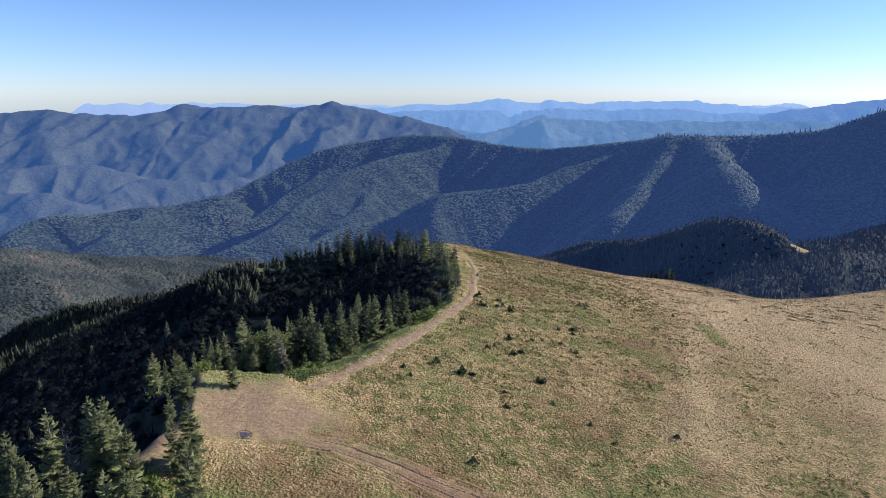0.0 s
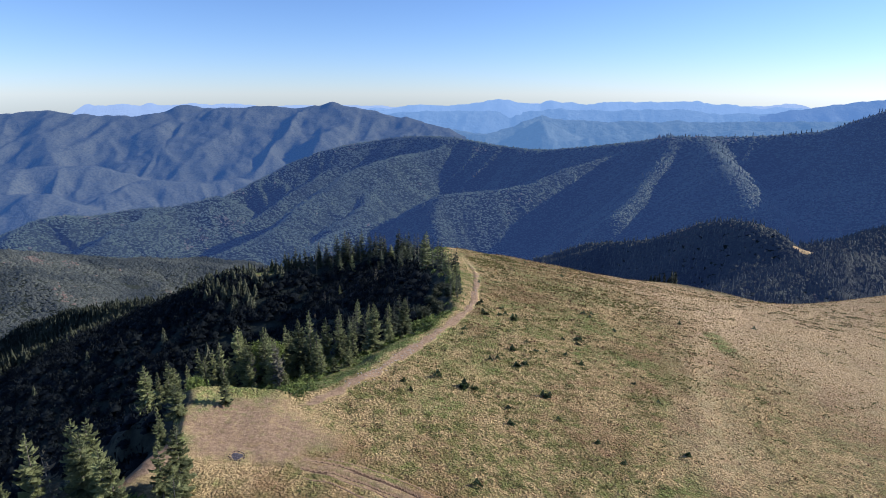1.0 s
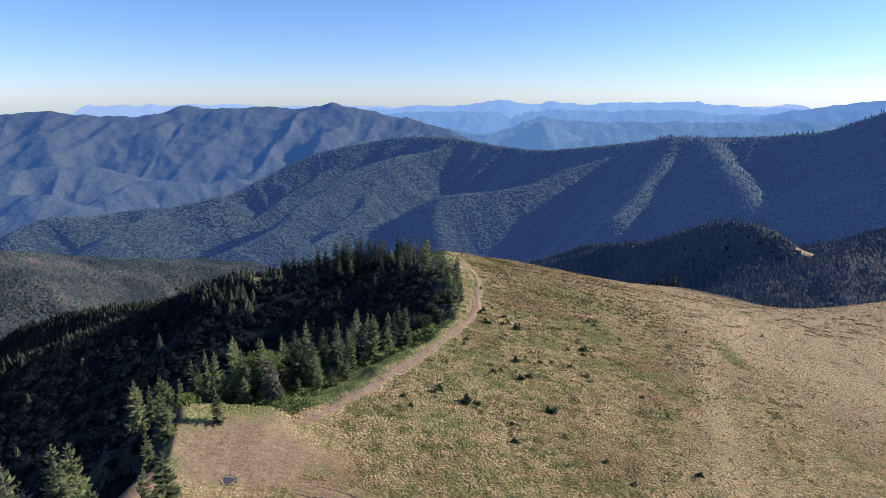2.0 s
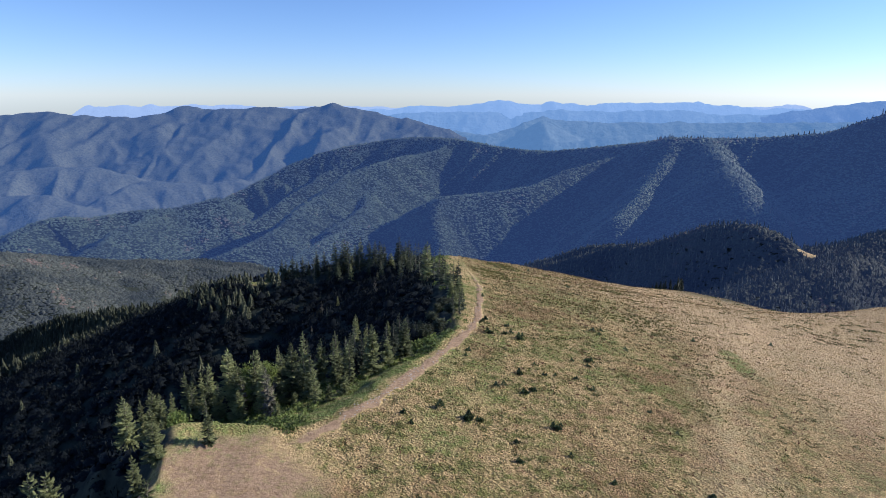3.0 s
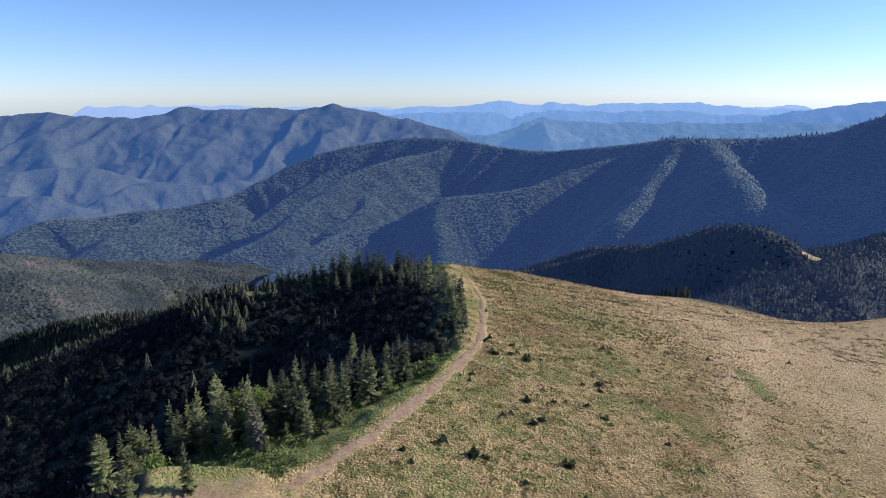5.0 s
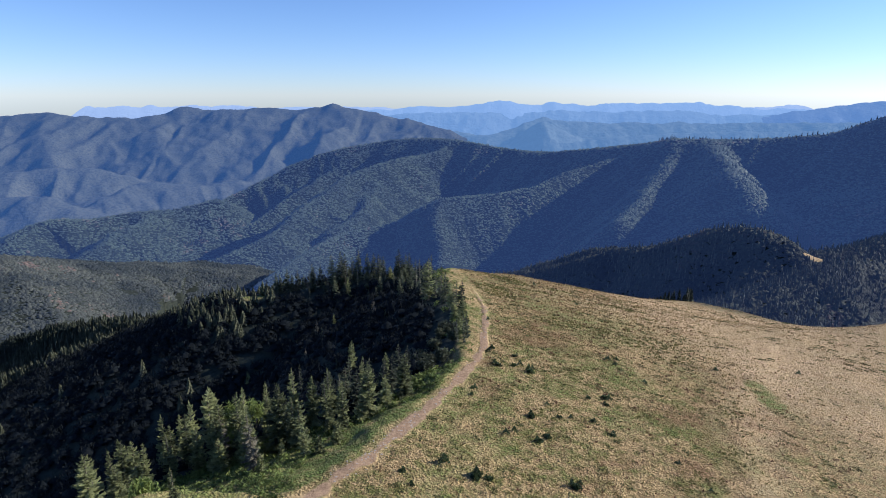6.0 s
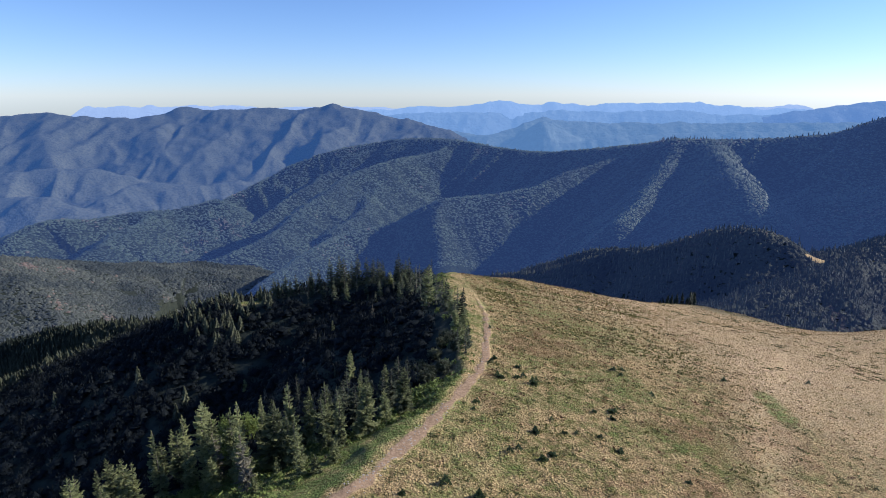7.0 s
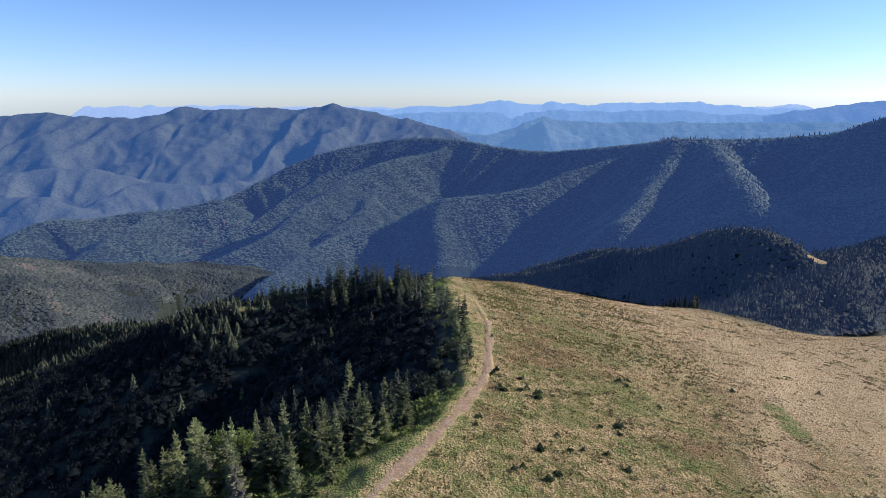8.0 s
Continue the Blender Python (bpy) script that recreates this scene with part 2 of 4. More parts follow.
def ground_material():
    n = Nodes("dry_meadow_and_forest_floor", 0.95, 0.1)
    zones = n.node("ShaderNodeSeparateColor", Color=n.attribute("zones").outputs["Color"])
    dirt, green, wood = zones.outputs[0], zones.outputs[1], zones.outputs[2]
    pale = n.attribute("zones").outputs["Alpha"]
    fine, mid, big = n.noise(0.42, 6, 0.78), n.noise(2.2, 5, 0.7), n.noise(17, 4, 0.6)
    straw = n.mix(n.ramp(fine, 0.36, 0.64), (0.33, 0.225, 0.10), (0.66, 0.475, 0.225))
    olive = n.mix(n.ramp(fine, 0.3, 0.7), (0.10, 0.105, 0.03), (0.30, 0.285, 0.09))
    rust = n.mix(n.ramp(fine, 0.3, 0.7), (0.15, 0.08, 0.04), (0.38, 0.22, 0.115))
    grass = n.mix(n.ramp(n.times(mid, n.times(big, 0.6, "ADD")), 0.47, 0.66), straw, olive)
    grass = n.mix(n.times(n.ramp(n.times(n.noise(9.0, 5, 0.65), n.times(n.noise(34.0, 3, 0.6), 0.6), "ADD"), 0.84, 1.02), 0.8), grass, rust)
    grass = n.mix(n.times(pale, n.ramp(mid, 0.25, 0.6)), grass, n.mix(fine, (0.50, 0.345, 0.185), (0.80, 0.58, 0.335)))
    grass = n.mix(n.times(n.attribute("rust").outputs["Fac"], n.ramp(mid, 0.25, 0.6)), grass, rust)
    lush = n.mix(n.ramp(fine, 0.3, 0.7), (0.09, 0.125, 0.03), (0.28, 0.34, 0.09))
    grass = n.mix(n.times(green, n.ramp(mid, 0.2, 0.6)), grass, lush)
    soil = n.mix(n.ramp(n.noise(0.5, 6, 0.75), 0.3, 0.7), (0.18, 0.112, 0.066), (0.43, 0.295, 0.182))
    # ruts: darker earth, with the shadow inside them put into the colour too
    soil = n.mix(n.ramp(dirt, 0.92, 1.0), soil, n.mix(fine, (0.07, 0.042, 0.026), (0.16, 0.10, 0.065)))
    col = n.mix(n.ramp(n.times(dirt, n.times(n.ramp(n.noise(0.9, 4, 0.7), 0.2, 0.8), 0.45, "ADD")), 0.25, 0.6), grass, soil)
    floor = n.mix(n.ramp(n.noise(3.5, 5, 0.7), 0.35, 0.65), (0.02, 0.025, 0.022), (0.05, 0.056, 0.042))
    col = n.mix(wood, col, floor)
    bent = n.node("ShaderNodeVectorMath")
    bent.operation = "ADD"
    n.feed(bent.inputs[0], n.place())
    n.feed(bent.inputs[1], n.node("ShaderNodeTexNoise", Vector=n.place(), Scale=1.3, Detail=3.0).outputs["Color"])
    cells = n.node("ShaderNodeTexVoronoi", Vector=bent.outputs[0], Scale=2.3).outputs["Distance"]
    mound = n.ramp(cells, 0.75, 0.1)
    grassy = n.times(n.times(wood, dirt, "ADD"), 1.0)
    gap = n.times(n.ramp(mound, 0.45, 0.0), n.ramp(grassy, 0.45, 0.05))
    col = n.mix(n.times(gap, 0.42), col, n.mix(fine, (0.10, 0.065, 0.03), (0.19, 0.125, 0.055)))
    tufts = n.times(n.times(fine, n.times(n.times(n.ramp(grassy, 0.9, 0.0), 0.6), 0.15, "ADD")), n.times(n.times(mid, 0.4), n.times(n.times(mound, n.ramp(grassy, 0.45, 0.05)), 0.7), "ADD"), "ADD")
    return n.finish(col, tufts, 1.0, 0.5)


def tuft_material():
    n = Nodes("dry_grass_tufts", 0.9, 0.1)
    tone = n.attribute("tone").outputs["Fac"]
    col = n.mix(n.ramp(tone, 0.0, 0.55), (0.56, 0.405, 0.195), (0.33, 0.235, 0.105))
    col = n.mix(n.ramp(tone, 0.55, 0.8), col, (0.19, 0.18, 0.055))
    col = n.mix(n.ramp(tone, 0.9, 0.95), col, (0.18, 0.09, 0.055))
    return n.finish(col, n.noise(0.1, 3, 0.7), 0.8, 0.06)


def leaf_material(name, dark, light, size, extra=None, thin=0.0, rough=1.0, gloss=0.22):
    """Foliage: tone by clump, grain of leaves by noise."""
    n = Nodes(name, 0.6, gloss)
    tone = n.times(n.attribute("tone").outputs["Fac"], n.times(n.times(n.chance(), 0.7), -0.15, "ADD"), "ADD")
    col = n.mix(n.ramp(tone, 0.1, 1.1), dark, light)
    if extra:
        col = n.mix(n.ramp(n.attribute("tone").outputs["Fac"], 0.93, 0.96), col, extra)
    grain = n.noise(size, 4, 0.7)
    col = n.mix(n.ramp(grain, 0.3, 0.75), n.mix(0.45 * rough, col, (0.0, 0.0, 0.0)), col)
    mat = n.finish(col, grain, 0.9 * rough, size)
    if thin:
        glow = n.node("ShaderNodeBsdfTranslucent", Color=col)
        both = n.node("ShaderNodeMixShader", Fac=thin)
        n.tree.links.new(n.bsdf.outputs[0], both.inputs[1])
        n.tree.links.new(glow.outputs[0], both.inputs[2])
        n.tree.links.new(both.outputs[0], n.tree.nodes["Material Output"].inputs["Surface"])
    return mat


def bark_material(name, a, b):
    n = Nodes(name, 0.9, 0.15)
    grain = n.noise(0.12, 5, 0.7)
    return n.finish(n.mix(n.ramp(grain, 0.3, 0.7), a, b), grain, 0.8, 0.03)


def stone_material():
    n = Nodes("weathered_stone", 0.9, 0.2)
    grain = n.noise(0.2, 5, 0.7)
    col = n.mix(n.ramp(grain, 0.3, 0.7), (0.22, 0.19, 0.16), (0.52, 0.47, 0.41))
    return n.finish(col, grain, 0.8, 0.04)


def ash_material():
    n = Nodes("ash_and_charcoal", 0.95, 0.1)
    grain = n.noise(0.14, 5, 0.75)
    return n.finish(n.mix(n.ramp(grain, 0.35, 0.7), (0.015, 0.014, 0.016), (0.17, 0.15, 0.17)), grain, 1.0, 0.05)


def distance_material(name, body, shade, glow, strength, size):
    """A far range: forest cover, with the haze before it added as an even glow."""
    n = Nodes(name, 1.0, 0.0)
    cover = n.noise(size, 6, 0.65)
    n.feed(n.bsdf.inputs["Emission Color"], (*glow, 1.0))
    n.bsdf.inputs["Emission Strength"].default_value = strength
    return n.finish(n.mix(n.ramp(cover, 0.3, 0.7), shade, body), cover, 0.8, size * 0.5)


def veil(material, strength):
    """Adds the blue haze before distant woods to their material, as an even glow."""
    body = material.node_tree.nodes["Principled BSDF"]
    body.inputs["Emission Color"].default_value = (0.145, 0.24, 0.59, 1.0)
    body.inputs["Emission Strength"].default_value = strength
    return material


def soot_material():
    n = Nodes("sooty_stone", 0.95, 0.15)
    grain = n.noise(0.15, 5, 0.7)
    return n.finish(n.mix(n.ramp(grain, 0.3, 0.7), (0.03, 0.026, 0.028), (0.16, 0.13, 0.13)), grain, 0.8, 0.04)


SOOT = soot_material()
GROUND = ground_material()
TUFT = tuft_material()
# blue emission in the range, valley and knoll woods stands for distance haze
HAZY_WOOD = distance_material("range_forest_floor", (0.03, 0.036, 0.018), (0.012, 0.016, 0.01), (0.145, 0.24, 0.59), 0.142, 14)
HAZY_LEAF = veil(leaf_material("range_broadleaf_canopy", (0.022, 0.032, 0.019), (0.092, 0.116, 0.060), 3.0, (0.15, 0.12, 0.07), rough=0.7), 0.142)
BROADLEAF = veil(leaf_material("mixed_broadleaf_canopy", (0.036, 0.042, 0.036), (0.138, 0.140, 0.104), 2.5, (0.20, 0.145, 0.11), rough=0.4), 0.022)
# beech leaves far darker than foliage is: the bowl's shade, put into the colour
SHADED_BEECH = leaf_material("shade_toned_beech_canopy", (0.013, 0.016, 0.018), (0.020, 0.024, 0.026), 0.3, rough=0.45, gloss=0.05)
VALLEY_CONIFER = veil(leaf_material("hazed_spruce_canopy", (0.020, 0.026, 0.020), (0.125, 0.125, 0.080), 1.2), 0.045)
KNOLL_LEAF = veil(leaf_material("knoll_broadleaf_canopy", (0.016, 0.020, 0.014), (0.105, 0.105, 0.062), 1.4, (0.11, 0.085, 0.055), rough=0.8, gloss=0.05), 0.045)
FAR_CONIFER = leaf_material("spruce_canopy", (0.022, 0.029, 0.019), (0.125, 0.13, 0.072), 1.2)
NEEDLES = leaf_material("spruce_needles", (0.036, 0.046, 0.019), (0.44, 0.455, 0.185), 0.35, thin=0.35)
# a shaded copy of the spruce needles, for trees standing in the wood's shade
SHADED_NEEDLES = leaf_material("shade_toned_spruce_needles", (0.020, 0.026, 0.015), (0.15, 0.165, 0.085), 0.35, thin=0.2)
DRY_NEEDLES = leaf_material("thin_grey_spruce_needles", (0.05, 0.05, 0.03), (0.22, 0.19, 0.125), 0.3)
GREY_LEAF = leaf_material("grey_green_bush_leaves", (0.035, 0.042, 0.024), (0.13, 0.14, 0.08), 0.3, thin=0.2)
SHRUB_LEAF = leaf_material("low_shrub_leaves", (0.05, 0.08, 0.018), (0.31, 0.37, 0.095), 0.3, thin=0.3)
HEATH = leaf_material("olive_heath_leaves", (0.11, 0.115, 0.038), (0.33, 0.325, 0.115), 0.3, (0.27, 0.16, 0.075), thin=0.5)
JUNIPER = leaf_material("juniper_needles", (0.028, 0.05, 0.014), (0.12, 0.165, 0.05), 0.2, thin=0.2)
BARK = bark_material("grey_spruce_bark", (0.10, 0.08, 0.06), (0.30, 0.26, 0.21))
STONE = stone_material()
ASH = ash_material()


# meshes
def mesh_from(name, verts, faces, material, tone=None, smooth=False):
    """A mesh from arrays: verts (n, 3), faces (m, 3 or 4), with a tone for each vertex."""
    verts, faces = np.asarray(verts, np.float32), np.asarray(faces, np.int32)
    me = bpy.data.meshes.new(name)
    k = faces.shape[1]
    me.vertices.add(len(verts))
    me.vertices.foreach_set("co", verts.ravel())
    me.loops.add(faces.size)
    me.loops.foreach_set("vertex_index", faces.ravel())
    me.polygons.add(len(faces))
    me.polygons.foreach_set("loop_start", np.arange(0, faces.size, k, dtype=np.int32))
    me.polygons.foreach_set("use_smooth", np.full(len(faces), smooth))
    me.update(calc_edges=True)
    if tone is not None:
        me.attributes.new("tone", "FLOAT", "POINT").data.foreach_set("value", np.asarray(tone, np.float32))
    me.materials.append(material)
    return me


def scatter_mesh(shape, faces, places, sizes, turns, tones, jitter, rng):
    """Many copies of one small shape, each turned, sized and bent a little, joined into one set of arrays."""
    n, k = len(places), len(shape)
    c, s = np.cos(turns)[:, None], np.sin(turns)[:, None]
    v = np.repeat(shape[None], n, 0) * (1 + jitter * rng.standard_normal((n, k, 3)))
    out = np.empty_like(v)
    out[..., 0] = (v[..., 0] * c - v[..., 1] * s) * sizes[:, :1] + places[:, :1]
    out[..., 1] = (v[..., 0] * s + v[..., 1] * c) * sizes[:, 1:2] + places[:, 1:2]
    out[..., 2] = v[..., 2] * sizes[:, 2:3] + places[:, 2:3]
    f = (faces[None] + (np.arange(n) * k)[:, None, None]).reshape(-1, faces.shape[1])
    return out.reshape(-1, 3), f, np.repeat(tones, k)


def polar_sheet(angles, radii):
    """Grid of a sheet that is laid out in rings: x, y and quads."""
    a, r = np.meshgrid(angles, radii)
    nr, na = a.shape
    i = np.arange(nr * na).reshape(nr, na)
    q = np.stack([i[:-1, :-1], i[:-1, 1:], i[1:, 1:], i[1:, :-1]], -1).reshape(-1, 4)
    return (r * np.sin(a)).ravel(), (r * np.cos(a)).ravel(), q


TRAIL = ((-32.2, 65.8, 0), (-26.6, 70.4, 0), (-21.3, 74.2, 0), (-18.0, 77.4, 0), (-14.6, 82.6, 0), (-10.8, 88.2, 0), (-7.4, 94.6, 0), (-3.8, 101.6, 0), (1.0, 112.3, 0), (5.8, 124.9, 0),
         (8.2, 133.8, 0), (9.4, 148, 0), (10.2, 164, 0), (9.0, 183, 0), (6.8, 203, 0), (6, 225, 0))
WHEEL_TRACK = ((-16.6, 62.2, 0), (-12.5, 61.7, 0), (-8.8, 60.6, 0), (-5.1, 59.2, 0), (-0.9, 57.2, 0), (3.8, 55.4, 0), (10.8, 50.9, 0), (25.8, 37.4, 0))
FAINT_TRACK = ((92, 172, 0), (86.7, 162.6, 0), (72, 140, 0), (58.5, 120.9, 0), (51.3, 106.2, 0), (45.9, 90.0, 0), (42.2, 78.1, 0), (39.2, 65.9, 0), (36, 50, 0))


def ruts(x, y):
    """How deep the wheel tracks are worn in."""
    d, _ = line_distance(x, y, WHEEL_TRACK)
    e, _ = line_distance(x, y + 2.6 + 0.05 * x, WHEEL_TRACK)
    wander = 0.25 * noise2(x / 3, y / 3, 7)
    depth = np.exp(-((d + wander - 0.85) / 0.22) ** 2) + 0.8 * np.exp(-((e + wander - 0.8) / 0.18) ** 2) + 0.6 * np.exp(-((np.abs(line_distance(x, y - 1.9 - 0.06 * x, WHEEL_TRACK)[0]) + wander - 0.7) / 0.16) ** 2)
    t, _ = line_distance(x, y, TRAIL)
    worn = np.exp(-((np.abs(t) + wander - 0.8) / 0.35) ** 2) * smooth_step(120, 135, y)
    return 0.24 * depth * smooth_step(-20, -13, x) + 0.14 * worn + 0.10 * smooth_step(2.2, 0.8, t)


def yard_distance(x, y):
    """Distance from the middle of the trodden place at the end of the trail."""
    return np.hypot((x + 24.5) / 1.25, y - 67.5)


def rust_zones(x, y):
    """Where the heath has turned red-brown."""
    spots = np.maximum(smooth_step(1.3, 0.4, np.hypot((x + 18) / 12, (y - 55.5) / 6.5)), smooth_step(1.2, 0.3, np.hypot((x - 23) / 13, (y - 146) / 13)))
    spots = np.maximum(spots, 0.7 * smooth_step(1.2, 0.4, np.hypot((x - 58) / 5, (y - 128) / 16)))
    shifted, _ = line_distance(x + 5.5, y, FAINT_TRACK)
    spots = np.maximum(spots, 0.75 * smooth_step(4.5, 1.5, shifted) * smooth_step(70, 95, y) * smooth_step(150, 125, y))
    return np.clip(spots * (0.55 + 0.9 * fbm(x, y, 5, 3, 17)), 0, 1)


def ground_zones(x, y):
    """Cover of the ground: bare soil, lush green, wood floor, pale short grass."""
    side = meadow_side(x, y)
    trail, _ = line_distance(x, y, TRAIL)
    trail = trail + 0.5 * noise2(x / 2.5, y / 2.5, 8)
    wheel, _ = line_distance(x, y, WHEEL_TRACK)
    faint, _ = line_distance(x, y, FAINT_TRACK)
    near = smooth_step(340, 300, np.hypot(x, y))
    dirt = np.where(y > 150, 0.7, 0.9) * smooth_step(np.where(y > 128, 1.0, 1.3), 0.3, trail) * smooth_step(-25, -15, x) * smooth_step(208, 165, y)
    dirt = np.maximum(dirt, 0.46 * smooth_step(2.6, 0.8, wheel + 0.4 * noise2(x / 2, y / 2, 9)))
    # full value marks the ruts, which take the dark earth and painted rut shade
    dirt = np.maximum(dirt, smooth_step(0.06, 0.14, ruts(x, y)) * (y < 75) * (line_distance(x, y, TRAIL)[0] > 3))
    dirt = np.maximum(dirt, 0.60 * smooth_step(13, 5, yard_distance(x, y) + 2.2 * noise2(x / 4, y / 4, 6)))
    ledge = np.hypot(x + 35, (y - 60) / 1.6)
    dirt = np.maximum(dirt, 0.8 * smooth_step(5, 2.5, ledge))
    spot = smooth_step(1.3, 0.7, np.hypot((x - 64.8 - 0.12 * (y - 126)) / 2.4, (y - 126) / 8.5) + 0.25 * noise2(x / 2, y / 2, 22))
    dirt = np.maximum(dirt, 0.26 * smooth_step(3.6, 0.4, faint + 1.4 * noise2(x / 3, y / 3, 12)) * smooth_step(60, 80, y) * (1 - spot))
    left = smooth_step(0.0, 3.0, np.interp(y, [q[1] for q in TRAIL], [q[0] for q in TRAIL]) - x) * smooth_step(118, 112, y) * smooth_step(76.5, 79, y)
    band = np.maximum(np.where(y > 122, 0.6 * smooth_step(3.5, 1.5, side), smooth_step(8.5, 4.0, side)), left) * smooth_step(1.2, 2.4, trail)
    green = band * smooth_step(50, 74, y) + 0.62 * smooth_step(-0.05, 0.45, fbm(x, y, 9, 3, 13) + 0.4 * fbm(x, y, 40, 2, 18) + 0.12 * smooth_step(100, 130, y)) * smooth_step(62, 38, x)
    green = np.maximum(green, 0.55 * smooth_step(5, 1, np.hypot((x + 18) / 1.3, y - 67) + 1.5 * noise2(x / 3, y / 3, 16)))
    green = np.maximum(green, 0.9 * smooth_step(9, 4, np.hypot((x + 25) * 0.8, y - 46)))
    green = np.maximum(green, 0.9 * spot)
    green = np.maximum(green, 0.8 * smooth_step(4, 1.5, np.abs(y - 76.0)) * smooth_step(-21, -26, x))
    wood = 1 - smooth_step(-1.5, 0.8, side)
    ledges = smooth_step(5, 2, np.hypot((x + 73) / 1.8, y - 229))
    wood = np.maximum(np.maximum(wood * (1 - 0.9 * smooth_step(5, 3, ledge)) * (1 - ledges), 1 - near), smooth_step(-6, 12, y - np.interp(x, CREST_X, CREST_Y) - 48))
    clear = smooth_step(1.2, 0.7, np.hypot((x - 441) / 17, (y - 698) / 15))
    wood = wood * (1 - clear)
    pale = clear + 0.9 * smooth_step(40, 90, x + 0.2 * (y - 120) + 12 * fbm(x, y, 25, 3, 14)) + 0.55 * (1 - spot) * smooth_step(9, 2, faint + 2 * noise2(x / 6, y / 6, 23)) * smooth_step(50, 80, y)
    return np.stack([dirt * (1 - wood), np.clip(green, 0, 1) * (1 - wood), wood, np.clip(pale, 0, 1) * (1 - wood)], -1)


# the ground: one sheet out to the horizon
front = np.linspace(-40.5, 40.5, 481)
angles = np.radians(np.concatenate([np.linspace(-180, -43.5, 40), front, np.linspace(43.5, 180, 40)]))
radii = np.concatenate([np.linspace(0.001, 38, 24), np.geomspace(38.6, 78, 190), np.geomspace(78.4, 330, 210), np.geomspace(333, 1300, 120), np.geomspace(1310, 6000, 50)])
gx, gy, gq = polar_sheet(angles, radii)
gz = height(gx, gy) - ruts(gx, gy) * (np.hypot(gx, gy) < 330)
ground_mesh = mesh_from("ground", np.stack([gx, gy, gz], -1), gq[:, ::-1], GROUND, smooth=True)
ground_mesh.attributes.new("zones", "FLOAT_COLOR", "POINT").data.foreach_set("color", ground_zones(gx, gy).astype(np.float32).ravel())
ground_mesh.attributes.new("rust", "FLOAT", "POINT").data.foreach_set("value", rust_zones(gx, gy).astype(np.float32))
ground = tagged(new("ground", ground_mesh), "dry straw-coloured mountain meadow with trails and wooded valleys", "ground", kind="structure")

# the range across the valley, and the far ranges behind it
rx, ry, rq = polar_sheet(np.radians(np.arange(-46, 52, 0.2)), np.geomspace(620, 3600, 200))
rz = range_height(rx, ry)
rq = rq[(rz > height(rx, ry) - 30)[rq].any(1)]
tagged(new("backdrop_main_range", mesh_from("main_range", np.stack([rx, ry, rz], -1), rq[:, ::-1], HAZY_WOOD, smooth=True)), "long forested mountain range with steep spurs, blue haze glow added", "backdrop", kind="structure")
FAR_LEFT = ((-4054, 3995, -95), (-3072, 4195, -65), (-2805, 4245, -36), (-2591, 4245, -55), (-2196, 4245, -67), (-1833, 4345, 9), (-1552, 4345, -3), (-1229, 4345, -19), (-783, 4345, 9), (-583, 4345, -38), (-337, 4295, -80), (25, 4245, -156), (300, 4200, -260))
FAR_LEFT_SPURS = (
    ((-1833, 4345, 5), (-1900, 4000, -130), (-1750, 3700, -260), (-1500, 3450, -380)),
    ((-2805, 4245, -40), (-2600, 3900, -160), (-2350, 3600, -280), (-2050, 3300, -400)),
    ((-1229, 4345, -22), (-1250, 4000, -150), (-1150, 3750, -260), (-900, 3500, -380)),
    ((-783, 4345, 5), (-700, 4050, -120), (-760, 3800, -240), (-600, 3600, -340)),
    ((-2196, 4245, -70), (-2150, 3900, -210), (-1950, 3600, -330), (-1750, 3350, -430)),
    ((-3072, 4195, -65), (-3000, 3800, -200), (-2750, 3450, -330), (-2500, 3150, -430)),
    ((-2442, 3100, -352), (-2294, 3150, -319), (-2085, 3250, -307), (-1901, 3300, -332), (-1713, 3350, -386)),
    ((-1775, 2800, -465), (-1716, 2900, -413), (-1652, 3000, -372), (-1584, 3100, -351), (-1401, 3150, -370), (-1257, 3250, -363), (-1149, 3300, -347), (-1042, 3250, -384)),
    ((-2179, 2750, -375), (-1997, 2750, -388), (-1831, 2700, -385), (-1678, 2650, -428)),
)
FAR_RIDGE = ((-960, 4640, -62), (-629, 4700, -43), (-192, 4700, -9), (202, 4700, -9), (506, 4700, 25), (832, 4700, 46), (1161, 4700, 12), (1509, 4700, 25), (1944, 4700, 34), (2252, 4700, 8), (2622, 4650, -25), (3300, 4650, -60))
FAR_RIGHT = ((1400, 4495, -220), (1800, 4495, -150), (2100, 4495, -110), (2293, 4495, -75), (2581, 4495, -38), (2868, 4495, 3), (3112, 4495, 39), (3270, 4495, 43), (4232, 4495, 67))
FAR_HILLS = ((-900, 4480, -120), (-300, 4450, -130), (100, 4300, -170), (301, 4195, -190), (548, 4295, -127), (723, 4395, -76), (900, 4395, -110), (1054, 4395, -116), (1301, 4395, -116), (1836, 4395, -116), (2478, 4295, -112), (3000, 4250, -105))
FAR_KNOB = ((430, 4050, -230), (560, 4100, -150), (655, 4130, -98), (730, 4150, -120), (900, 4150, -190))
FAR_FOOT = ((700, 3950, -240), (1100, 4000, -190), (1500, 4050, -170), (2100, 4050, -160), (2700, 4000, -150))
MID_RIDGE = ((-900, 4560, -100), (-300, 4560, -55), (150, 4560, -38), (500, 4560, -62), (900, 4560, -30), (1300, 4560, -48), (1750, 4560, -28), (2100, 4560, -60), (2700, 4500, -70), (3600, 4500, -60))
HORIZON = ((-4300, 4820, -14), (-2500, 4850, -6), (-800, 4850, -10), (1500, 4850, -8), (4300, 4820, 0))


